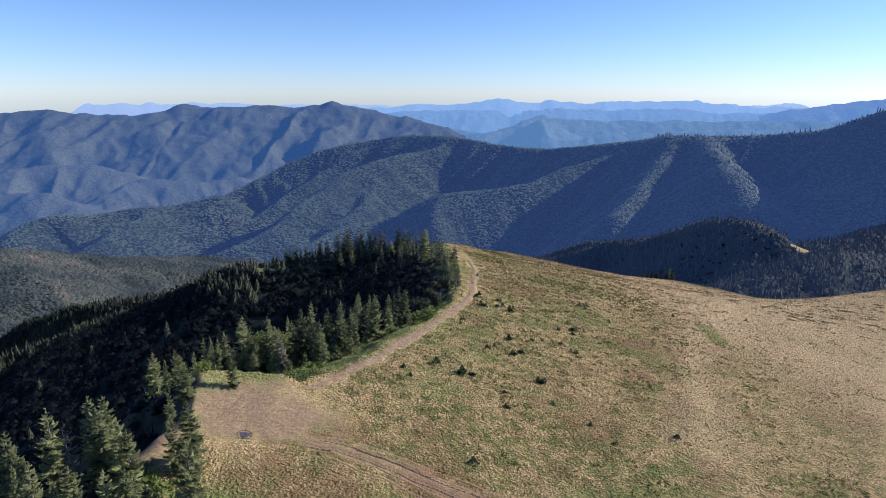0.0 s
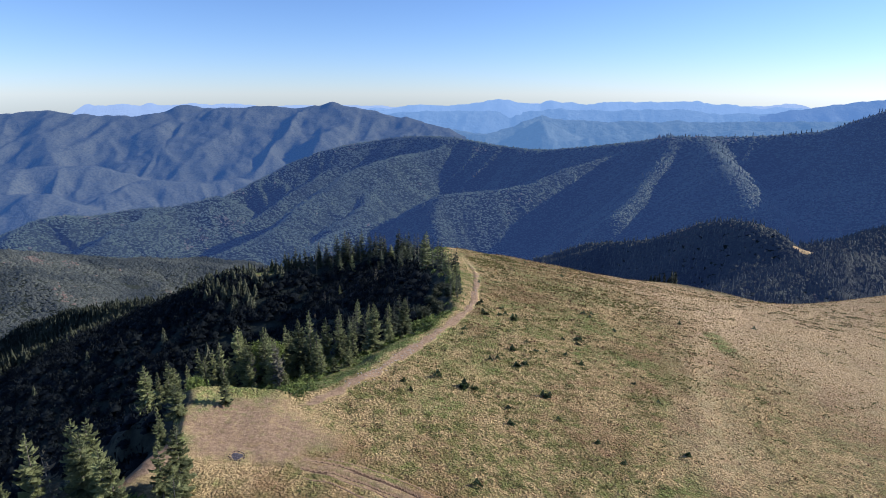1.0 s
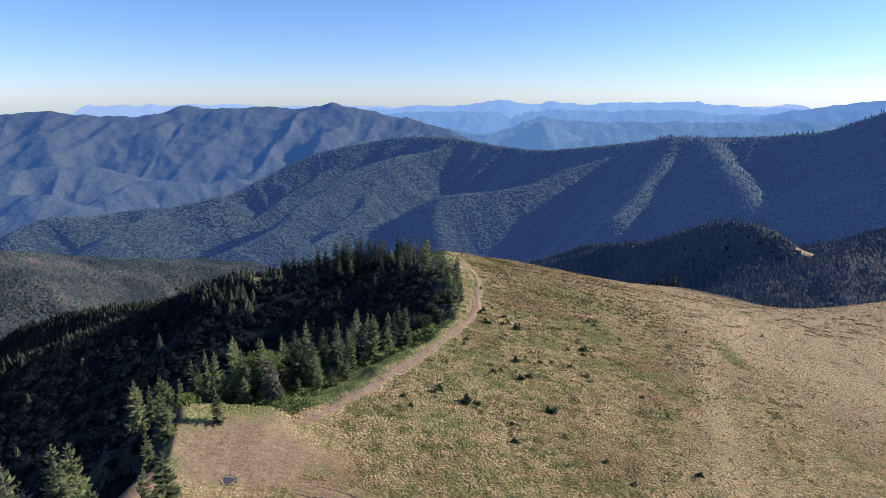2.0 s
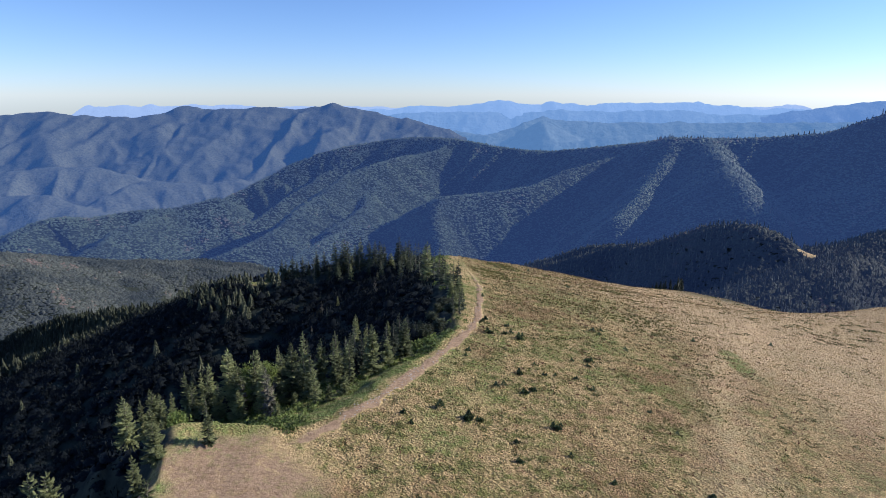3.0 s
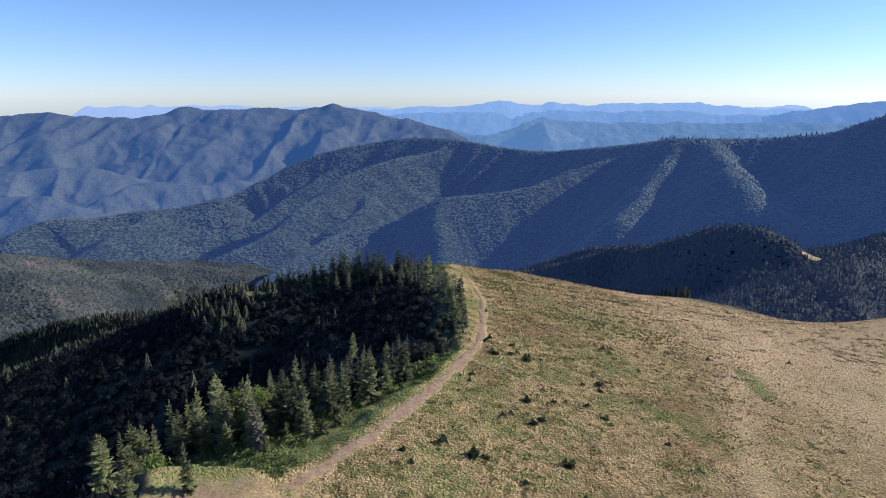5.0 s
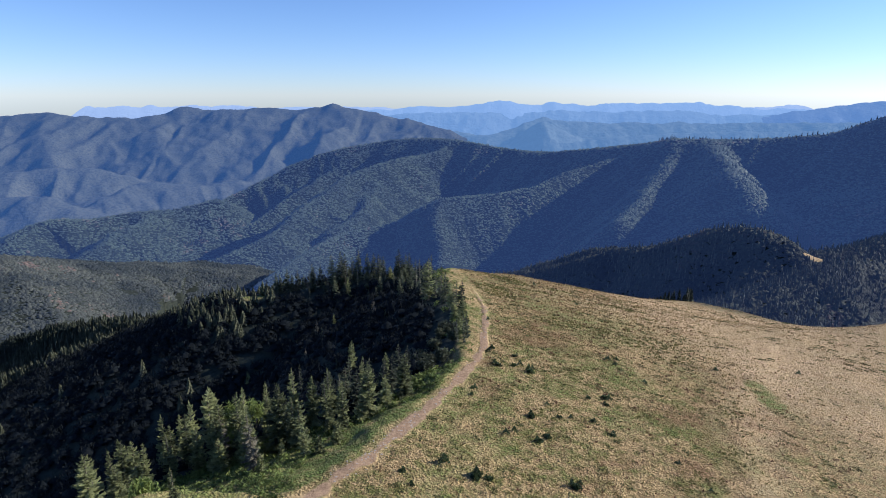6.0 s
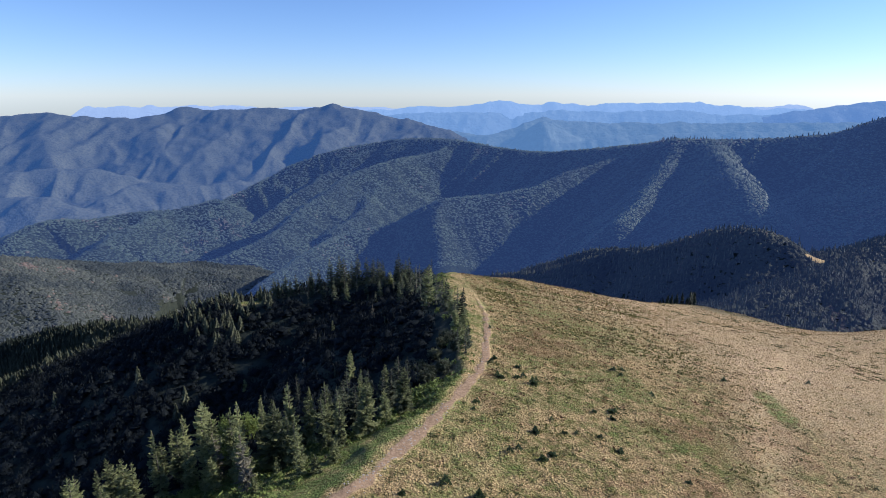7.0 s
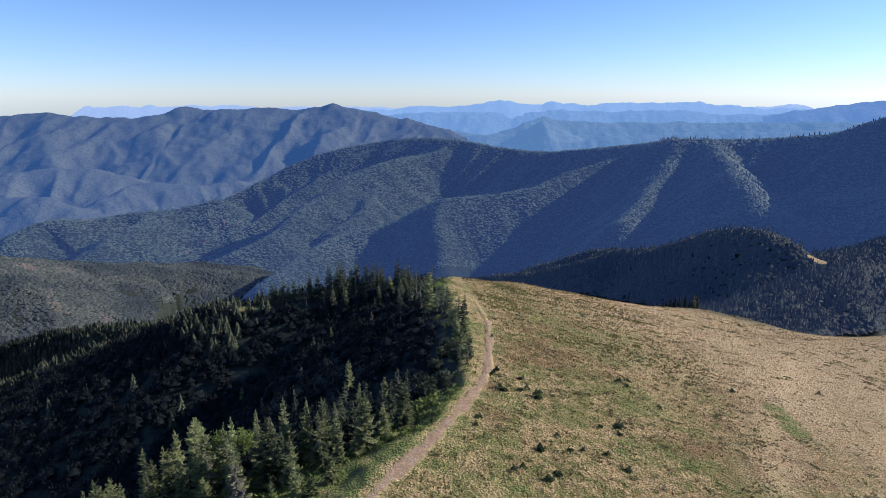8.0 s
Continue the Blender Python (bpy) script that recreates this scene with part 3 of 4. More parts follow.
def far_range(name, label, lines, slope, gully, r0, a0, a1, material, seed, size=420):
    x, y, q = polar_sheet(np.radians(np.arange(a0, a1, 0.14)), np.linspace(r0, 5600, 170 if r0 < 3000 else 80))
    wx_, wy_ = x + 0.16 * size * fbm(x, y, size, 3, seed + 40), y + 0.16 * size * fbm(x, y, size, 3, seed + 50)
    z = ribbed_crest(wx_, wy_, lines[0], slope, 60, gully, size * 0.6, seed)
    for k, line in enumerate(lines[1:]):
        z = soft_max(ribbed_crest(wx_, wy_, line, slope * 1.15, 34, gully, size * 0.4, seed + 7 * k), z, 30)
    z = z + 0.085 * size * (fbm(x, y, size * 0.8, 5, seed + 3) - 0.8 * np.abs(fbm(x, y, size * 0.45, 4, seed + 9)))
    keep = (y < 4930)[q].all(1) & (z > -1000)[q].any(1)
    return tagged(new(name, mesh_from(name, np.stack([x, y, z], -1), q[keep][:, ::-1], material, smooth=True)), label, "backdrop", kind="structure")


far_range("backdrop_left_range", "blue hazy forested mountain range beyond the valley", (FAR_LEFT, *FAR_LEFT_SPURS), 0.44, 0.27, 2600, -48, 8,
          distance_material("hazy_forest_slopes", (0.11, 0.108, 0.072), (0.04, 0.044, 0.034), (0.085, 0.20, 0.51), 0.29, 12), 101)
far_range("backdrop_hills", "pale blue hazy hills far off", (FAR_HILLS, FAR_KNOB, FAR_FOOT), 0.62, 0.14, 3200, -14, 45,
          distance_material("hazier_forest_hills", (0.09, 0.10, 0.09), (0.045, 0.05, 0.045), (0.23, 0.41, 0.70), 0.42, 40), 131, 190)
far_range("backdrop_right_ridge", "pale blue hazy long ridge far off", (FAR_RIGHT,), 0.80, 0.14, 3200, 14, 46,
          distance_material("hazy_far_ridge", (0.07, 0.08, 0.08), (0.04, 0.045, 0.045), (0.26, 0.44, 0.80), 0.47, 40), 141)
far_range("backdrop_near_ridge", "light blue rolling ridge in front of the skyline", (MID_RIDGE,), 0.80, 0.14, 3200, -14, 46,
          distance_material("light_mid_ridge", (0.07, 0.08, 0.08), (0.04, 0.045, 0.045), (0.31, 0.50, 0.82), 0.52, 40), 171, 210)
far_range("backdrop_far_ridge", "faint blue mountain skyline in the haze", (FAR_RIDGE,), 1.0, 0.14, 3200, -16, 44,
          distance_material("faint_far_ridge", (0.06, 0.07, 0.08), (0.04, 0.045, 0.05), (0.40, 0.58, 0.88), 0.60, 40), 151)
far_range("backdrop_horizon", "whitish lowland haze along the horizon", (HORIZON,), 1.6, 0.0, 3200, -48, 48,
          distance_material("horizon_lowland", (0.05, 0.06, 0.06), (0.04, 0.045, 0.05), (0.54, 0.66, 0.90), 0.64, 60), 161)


# woods on the far slopes
def ball_shape(fine=1):
    """A rough round crown, its foot on the ground."""
    bm = bmesh.new()
    bmesh.ops.create_icosphere(bm, subdivisions=fine, radius=1.0)
    v, f = np.array([p.co[:] for p in bm.verts]), np.array([[p.index for p in q.verts] for q in bm.faces])
    bm.free()
    f = f[v[f][:, :, 2].mean(1) > (-0.6 if fine == 1 else -0.35)]
    v[:, 2] = v[:, 2] * 0.62 + 0.6
    return v, f


def knot_shape():
    """A crown of four uneven lobes, few faces."""
    v, f = dome_shape()
    verts, faces = [], []
    for k, (x, y, z, s) in enumerate(((0, 0, 0.25, 0.72), (0.5, 0.1, 0.0, 0.55), (-0.35, 0.42, 0.05, 0.58), (-0.2, -0.5, -0.05, 0.6))):
        faces.append(f + k * len(v))
        verts.append(v * s + np.array((x, y, z)))
    return np.concatenate(verts), np.concatenate(faces)


def dome_shape():
    """A leaf crown of few faces for far slopes."""
    verts = [(0, 0, 1.0)] + [(math.cos(k * 1.0472), math.sin(k * 1.0472), 0.25 + 0.12 * (k % 2)) for k in range(6)]
    return np.array(verts), np.array([(0, 1 + k, 1 + (k + 1) % 6) for k in range(6)])


def cone_shape(tiers=2, sides=5):
    """A spire of ragged tiers."""
    verts, faces = [], []
    for k in range(tiers):
        low, top = 0.10 + 0.9 * k / tiers * 0.9, min(1.0, 0.10 + 0.9 * (k + 1.7) / tiers)
        rad, base = 0.5 * (1 - k / tiers * 0.82), len(verts)
        for j in range(2 * sides):
            a = math.pi * (j + 0.5 * k) / sides
            r = rad * (1.0 if j % 2 == 0 else 0.55)
            verts.append((r * math.cos(a), r * math.sin(a), low + (0.0 if j % 2 == 0 else 0.06)))
        verts.append((0, 0, top if k < tiers - 1 else 1.0))
        faces += [(base + j, base + (j + 1) % (2 * sides), base + 2 * sides) for j in range(2 * sides)]
    return np.array(verts), np.array(faces)


def top_height(x, y):
    return np.maximum(height(x, y), range_height(x, y))


va, vr = np.radians(np.arange(-43, 43.1, 0.35)), np.geomspace(30, 3600, 420)
vx, vy, _ = polar_sheet(va, vr)
rise = ((top_height(vx, vy) - 74) / np.hypot(vx, vy)).reshape(len(vr), len(va))
rise = np.maximum.accumulate(rise, 0)


def open_to_view(x, y, z):
    """Places on slopes that look towards the bald hill, not in the dead ground behind ridges."""
    r, a = np.hypot(x, y), np.arctan2(x, y)
    i = np.clip(np.searchsorted(vr, r * 0.985) - 1, 0, len(vr) - 1)
    j = np.clip(np.round((a - va[0]) / (va[1] - va[0])).astype(int), 0, len(va) - 1)
    return (z + 9 - 74) / r >= rise[i, j] - 0.004


rng = np.random.default_rng(5)
pr = np.geomspace(330, 3150, 400)
spacing = np.clip(0.0028 * pr, 2.0, 7.0)
weight = pr * pr / spacing ** 2
COUNT = 380000
wr = np.interp(rng.random(COUNT), np.cumsum(weight) / weight.sum(), pr)
wa = np.radians(rng.uniform(-41, 41, COUNT))
wx, wy = wr * np.sin(wa), wr * np.cos(wa)
g_low, g_range = height(wx, wy), range_height(wx, wy)
wz = np.maximum(g_low, g_range)
on_range = g_range > g_low
seen = open_to_view(wx, wy, wz) & ~((wx > -15) & (wy < 400) & (wx < 240) & (wy < 400))
clearing = (np.hypot((wx - 441) / 15, (wy - 698) / 13) < 1)
seen |= (np.abs(wx - 70) < 190) & (np.abs(wy - 1080) < 190) & (wz > -345) & (wx + 0.72 * wy > 740) & (wx + 0.72 * wy < 1020)
seen &= ~clearing
patches = fbm(wx, wy, 160, 3, 93)
rim_d, _ = line_distance(wx, wy, BOWL_RIM)
knoll_d, _ = line_distance(wx, wy, NEAR_KNOLLS[0])
knoll_e, _ = line_distance(wx, wy, NEAR_KNOLLS[1])
rim_belt = (rim_d < 130) & (wr < 620)
on_knoll = ~on_range & (wx > 0) & (np.minimum(knoll_d, knoll_e) < 260)
conifer = (on_range & (patches > 0.66) & (rng.random(COUNT) < 0.6)) | rim_belt | (on_knoll & (rng.random(COUNT) < np.where((knoll_d < knoll_e) & (wx > 270), 0.03 + 0.10 * smooth_step(0.0, 0.3, patches), 0.06 + 0.14 * smooth_step(-0.1, 0.2, patches))))
conifer |= on_range & (rng.random(COUNT) < 0.015)
step_here = np.clip(0.0028 * wr, 2.0, 7.0)


def woods(name, label, pick, shape, wide, tall, material, sink):
    v, f = shape
    n = int(pick.sum())
    width = step_here[pick] * wide * rng.uniform(0.55, 1.3, n)
    deep = np.where(tall > 0, abs(tall) * np.ones(n), width) * rng.uniform(0.7, 1.3, n)
    places = np.stack([wx[pick], wy[pick], wz[pick] - sink * deep], -1)
    tones = np.clip(0.45 + 0.13 * rng.standard_normal(n) + 0.5 * patches[pick] + 0.3 * noise2(wx[pick] / 35, wy[pick] / 35, 97), 0, 1)
    verts, faces, tone = scatter_mesh(v, f, places, np.stack([width, width, deep], -1), rng.uniform(0, 6.28, n), tones, 0.2, rng)
    tagged(new(name, mesh_from(name, verts, faces, material, tone, smooth=sink > 0.3)), label, "woodland", kind="stuff")


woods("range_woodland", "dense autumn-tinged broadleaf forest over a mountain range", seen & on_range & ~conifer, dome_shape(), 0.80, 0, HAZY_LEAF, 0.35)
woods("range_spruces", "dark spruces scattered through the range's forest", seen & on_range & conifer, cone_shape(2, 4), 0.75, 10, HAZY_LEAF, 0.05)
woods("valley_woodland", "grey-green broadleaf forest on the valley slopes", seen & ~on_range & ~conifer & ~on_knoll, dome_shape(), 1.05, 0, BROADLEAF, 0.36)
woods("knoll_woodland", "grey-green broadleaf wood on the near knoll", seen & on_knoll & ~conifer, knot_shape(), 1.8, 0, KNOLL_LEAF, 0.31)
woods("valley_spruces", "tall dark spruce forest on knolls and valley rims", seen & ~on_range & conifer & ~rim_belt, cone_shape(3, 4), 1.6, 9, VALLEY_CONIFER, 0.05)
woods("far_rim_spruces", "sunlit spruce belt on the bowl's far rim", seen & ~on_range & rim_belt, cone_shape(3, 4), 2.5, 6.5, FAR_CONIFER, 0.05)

def leaf_heap(count, spread, up, leaf, rng):
    """Small leaves all over a low heap: triangles."""
    verts, faces = [], []
    for k in range(count):
        a, c = rng.uniform(0, 6.283), rng.uniform(0.05, 1.0)
        s = math.sqrt(1 - c * c) * spread
        p = np.array((s * math.cos(a), s * math.sin(a), c * up)) * rng.uniform(0.75, 1.1)
        d1, d2 = rng.standard_normal(3) * leaf, rng.standard_normal(3) * leaf
        verts += [p - d1 * 0.5, p + d1 * 0.5, p + d2]
        faces.append((3 * k, 3 * k + 1, 3 * k + 2))
    return np.array(verts), np.array(faces)


# the wood in the bowl below the trail: round beech crowns, coloured dark for the bowl's shade, with spruces along its
# rim
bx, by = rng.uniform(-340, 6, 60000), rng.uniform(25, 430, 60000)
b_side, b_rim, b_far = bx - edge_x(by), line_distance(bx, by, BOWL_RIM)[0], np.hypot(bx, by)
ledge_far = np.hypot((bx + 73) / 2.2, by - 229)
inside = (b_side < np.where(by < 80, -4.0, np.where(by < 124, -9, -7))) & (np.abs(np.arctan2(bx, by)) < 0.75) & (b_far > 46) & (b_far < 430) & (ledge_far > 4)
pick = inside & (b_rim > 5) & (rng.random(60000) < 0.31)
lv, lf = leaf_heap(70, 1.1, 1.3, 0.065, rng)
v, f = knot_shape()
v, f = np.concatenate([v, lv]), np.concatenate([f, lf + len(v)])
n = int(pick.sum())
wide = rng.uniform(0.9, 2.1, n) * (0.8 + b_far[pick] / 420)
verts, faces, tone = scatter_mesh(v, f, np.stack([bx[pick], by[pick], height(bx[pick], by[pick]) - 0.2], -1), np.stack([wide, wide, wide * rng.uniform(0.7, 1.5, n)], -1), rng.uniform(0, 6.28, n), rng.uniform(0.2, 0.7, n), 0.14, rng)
tagged(new("bowl_beeches", mesh_from("bowl_beeches", verts, faces, SHADED_BEECH, tone, smooth=True)), "beech canopy filling the steep bowl, its shade in the leaf colour", "woodland", kind="stuff")
pick = inside & (rng.random(60000) < np.where((b_rim < 22) & (bx < -62), 0.26, 0.0018))
n = int(pick.sum())
tall = rng.uniform(3.2, 6.8, n)
v, f = cone_shape(6, 6)
verts, faces, tone = scatter_mesh(v, f, np.stack([bx[pick], by[pick], height(bx[pick], by[pick]) - 0.4], -1), np.stack([tall * 0.55, tall * 0.55, tall], -1), rng.uniform(0, 6.28, n), rng.uniform(0.3, 1.0, n), 0.05, rng)
tagged(new("rim_spruces", mesh_from("rim_spruces", verts, faces, FAR_CONIFER, tone)), "spruce belt along the sunlit rim of the bowl", "woodland", kind="stuff")

# the knoll's skyline spruces beyond the brow
sx = rng.uniform(108, 132, 34)
sy = 322 - 0.45 * (sx - 113) + rng.uniform(-3, 6, 34)
tall = rng.uniform(4, 10, 34)
verts, faces, tone = scatter_mesh(v, f, np.stack([sx, sy, height(sx, sy) - 0.4], -1), np.stack([tall * 0.4, tall * 0.4, tall], -1), rng.uniform(0, 6.28, 34), rng.uniform(0, 0.6, 34), 0.1, rng)
tagged(new("brow_spruces", mesh_from("brow_spruces", verts, faces, FAR_CONIFER, tone)), "small dark spruce grove just below the meadow's brow", "woodland", kind="stuff")


# spruces in a loose row along the range's skyline
at = np.concatenate([rng.normal(c, w, 18) for c, w in ((0.05, 0.03), (0.33, 0.05), (0.55, 0.05), (0.72, 0.07))])
at = np.clip(at, 0, 1)
line = np.array([p for p in MAIN_LINE if p[1] < 1700 and p[0] > 560])[::-1]
spot_at = at * (len(line) - 1.01)
low = spot_at.astype(int)
row = line[low] + (line[low + 1] - line[low]) * (spot_at - low)[:, None]
sx, sy = row[:, 0] + rng.normal(0, 9, 72), row[:, 1] + rng.normal(0, 9, 72)
tall = rng.uniform(5, 12, 72)
v, f = cone_shape(4, 5)
verts, faces, tone = scatter_mesh(v, f, np.stack([sx, sy, range_height(sx, sy) - 0.4], -1), np.stack([tall * 0.42, tall * 0.42, tall], -1), rng.uniform(0, 6.28, 72), rng.uniform(0, 0.6, 72), 0.08, rng)
tagged(new("skyline_spruces", mesh_from("skyline_spruces", verts, faces, VALLEY_CONIFER, tone)), "dark spruces in a loose row along the range's crest", "woodland", kind="stuff")


# grass tufts over the meadow
def meadow_places(count, x0, x1, y0, y1, power=1.0):
    x, y = rng.uniform(x0, x1, count), y0 + (y1 - y0) * rng.random(count) ** power
    trail, wheel = line_distance(x, y, TRAIL)[0], line_distance(x, y, WHEEL_TRACK)[0]
    yard = yard_distance(x, y)
    strip = (x < np.interp(y, [q[1] for q in TRAIL], [q[0] for q in TRAIL])) & (y > 72.5)
    ok = (meadow_side(x, y) > 1.5) & ~strip & (trail > 1.6) & (wheel > 1.9) & (yard > 11.5 + 1.5 * rng.standard_normal(count)) & (np.abs(np.arctan2(x, y + 5)) < 0.70) & (y < np.interp(x, CREST_X, CREST_Y) + 8)
    ok &= ~((x < 2 - 0.5 * (y - 50)) & (y < 64) & (rng.random(count) < 0.75))
    return x[ok], y[ok]


def grass_blades(count):
    """A splayed tuft of narrow blades, laid over to one side."""
    verts, faces = [], []
    for k in range(count):
        a = 6.2832 * k / count + rng.uniform(-0.3, 0.3)
        out, lean = rng.uniform(0.5, 1.1), 0.5
        c, s = math.cos(a), math.sin(a)
        verts += [(0.25 * c - 0.16 * s, 0.25 * s + 0.16 * c, 0), (0.25 * c + 0.16 * s, 0.25 * s - 0.16 * c, 0), (out * c - lean, out * s, rng.uniform(0.5, 1.1))]
        faces.append((3 * k, 3 * k + 1, 3 * k + 2))
    return np.array(verts), np.array(faces)


tx, ty = meadow_places(115000, -36, 200, 42, 310, 1.25)
n = len(tx)
dist = np.hypot(tx, ty)
green_here = fbm(tx, ty, 9, 3, 55) + 0.35 * fbm(tx, ty, 40, 2, 13)
tone = np.clip(0.28 + 0.2 * rng.standard_normal(n) + 0.62 * smooth_step(0.02, 0.45, green_here) * smooth_step(110, 50, tx), 0, 0.88)
tone = np.where(rng.random(n) < 0.05, 0.97, tone)
size = rng.uniform(0.12, 0.36, n) * (0.5 + dist / 210) * np.where(tone > 0.6, 1.35, 1.0) * (1 - 0.45 * smooth_step(50, 90, tx))
tv, tf = grass_blades(6)
verts, faces, tone = scatter_mesh(tv, tf, np.stack([tx, ty, height(tx, ty) - 0.02], -1), np.stack([size * rng.uniform(0.7, 1.7, n), size, size * rng.uniform(0.45, 0.95, n)], -1), rng.uniform(0, 6.28, n), tone, 0.22, rng)
tagged(new("grass_tufts", mesh_from("grass_tufts", verts, faces, TUFT, tone)), "dry straw and olive grass tufts covering the meadow", "grass", kind="stuff")


# low green shrubs between the trail and the wood
hx, hy = rng.uniform(-48, 12, 26000), rng.uniform(36, 235, 26000)
h_side, h_trail = meadow_side(hx, hy), line_distance(hx, hy, TRAIL)[0]
left_of_trail = hx < np.interp(hy, [p[1] for p in TRAIL], [p[0] for p in TRAIL]) - 1.5
ok = (h_side > -3.5) & ((h_side < 4.6) | (left_of_trail & (hy < 116) & (h_side < 22) & (rng.random(26000) < 0.8))) & (h_trail > 1.9) & (np.hypot(hx + 35, (hy - 60) / 1.6) > 5) & ((hy > np.where(hx < -24, 79.5, 77.3)) | (hy < 52)) & (rng.random(26000) < np.where(hy > 122, 0.07, np.where(h_side > 2.5, 0.5, 0.95)))
hx, hy = hx[ok], hy[ok]
n = len(hx)
v, f = leaf_heap(22, 0.9, 0.7, 0.30, rng)
size = rng.uniform(0.4, 1.1, n) * np.where(meadow_side(hx, hy) < 0.5, 1.3, 0.85)
verts, faces, tone = scatter_mesh(v, f, np.stack([hx, hy, height(hx, hy) - 0.05], -1), np.stack([size, size, size * 0.8], -1), rng.uniform(0, 6.28, n), rng.uniform(0, 1, n), 0.12, rng)
tagged(new("edge_shrubs", mesh_from("edge_shrubs", verts, faces, SHRUB_LEAF, tone)), "low green leafy shrubs between trail and spruce wood", "shrubs", kind="stuff")


# dark mats of low heath in the meadow
mx, my = meadow_places(46000, -20, 195, 55, 300)
bank = np.hypot((mx - 24) / 13, (my - 143) / 12)
lens = -0.2 * smooth_step(60, 78, mx) + fbm(mx, my, 3.4, 2, 19) + 0.3 * fbm(mx, my, 30, 3, 20) + 0.2 * smooth_step(70, 35, mx) - 0.42 * smooth_step(150, 215, my) + 0.3 * smooth_step(88, 100, mx) * smooth_step(140, 160, my) - 0.25 * smooth_step(12, 4, line_distance(mx, my, FAINT_TRACK)[0]) + 0.35 * smooth_step(1, 0.5, bank)
keep = (lens > 0.12) & (rng.random(len(mx)) < 0.8)
mx, my, bank = mx[keep], my[keep], bank[keep]
n = len(mx)
v, f = leaf_heap(20, 1.0, 0.45, 0.40, rng)
size = rng.uniform(0.22, 0.72, n) * (0.45 + np.hypot(mx, my) / 330)
mat_tone = np.where((rng.random(n) < 0.10) | ((bank < 1) & (rng.random(n) < 0.5)), 0.98, rng.uniform(0, 0.75, n))
verts, faces, tone = scatter_mesh(v, f, np.stack([mx, my, height(mx, my) - 0.03], -1), np.stack([size * rng.uniform(1, 1.6, n), size, size * 0.5], -1), rng.uniform(-0.5, 0.5, n), mat_tone, 0.12, rng)
tagged(new("heath_mats", mesh_from("heath_mats", verts, faces, HEATH, tone)), "low olive heath mats scattered over the dry meadow", "shrubs", kind="stuff")


# single trees
def part(name, mesh, parent, label=""):
    ob = new(name, mesh)
    ob.parent = parent
    return tagged(ob, label)


def trunk_mesh(tall, thick, rng, lean=0.25, sides=7, rings=7):
    verts, faces = [], []
    ax, ay = rng.uniform(-lean, lean), rng.uniform(-lean, lean)
    for k in range(rings):
        t = k / (rings - 1)
        r = thick * (1 - 0.93 * t) * (1.35 if k == 0 else 1.0)
        for j in range(sides):
            a = 6.2832 * j / sides
            verts.append((r * math.cos(a) + ax * t * t, r * math.sin(a) + ay * t * t, tall * t - (0.5 if k == 0 else 0)))
    for k in range(rings - 1):
        for j in range(sides):
            a, b = k * sides + j, k * sides + (j + 1) % sides
            faces.append((a, b, b + sides, a + sides))
    return mesh_from("spruce_trunk", verts, faces, BARK, smooth=True)


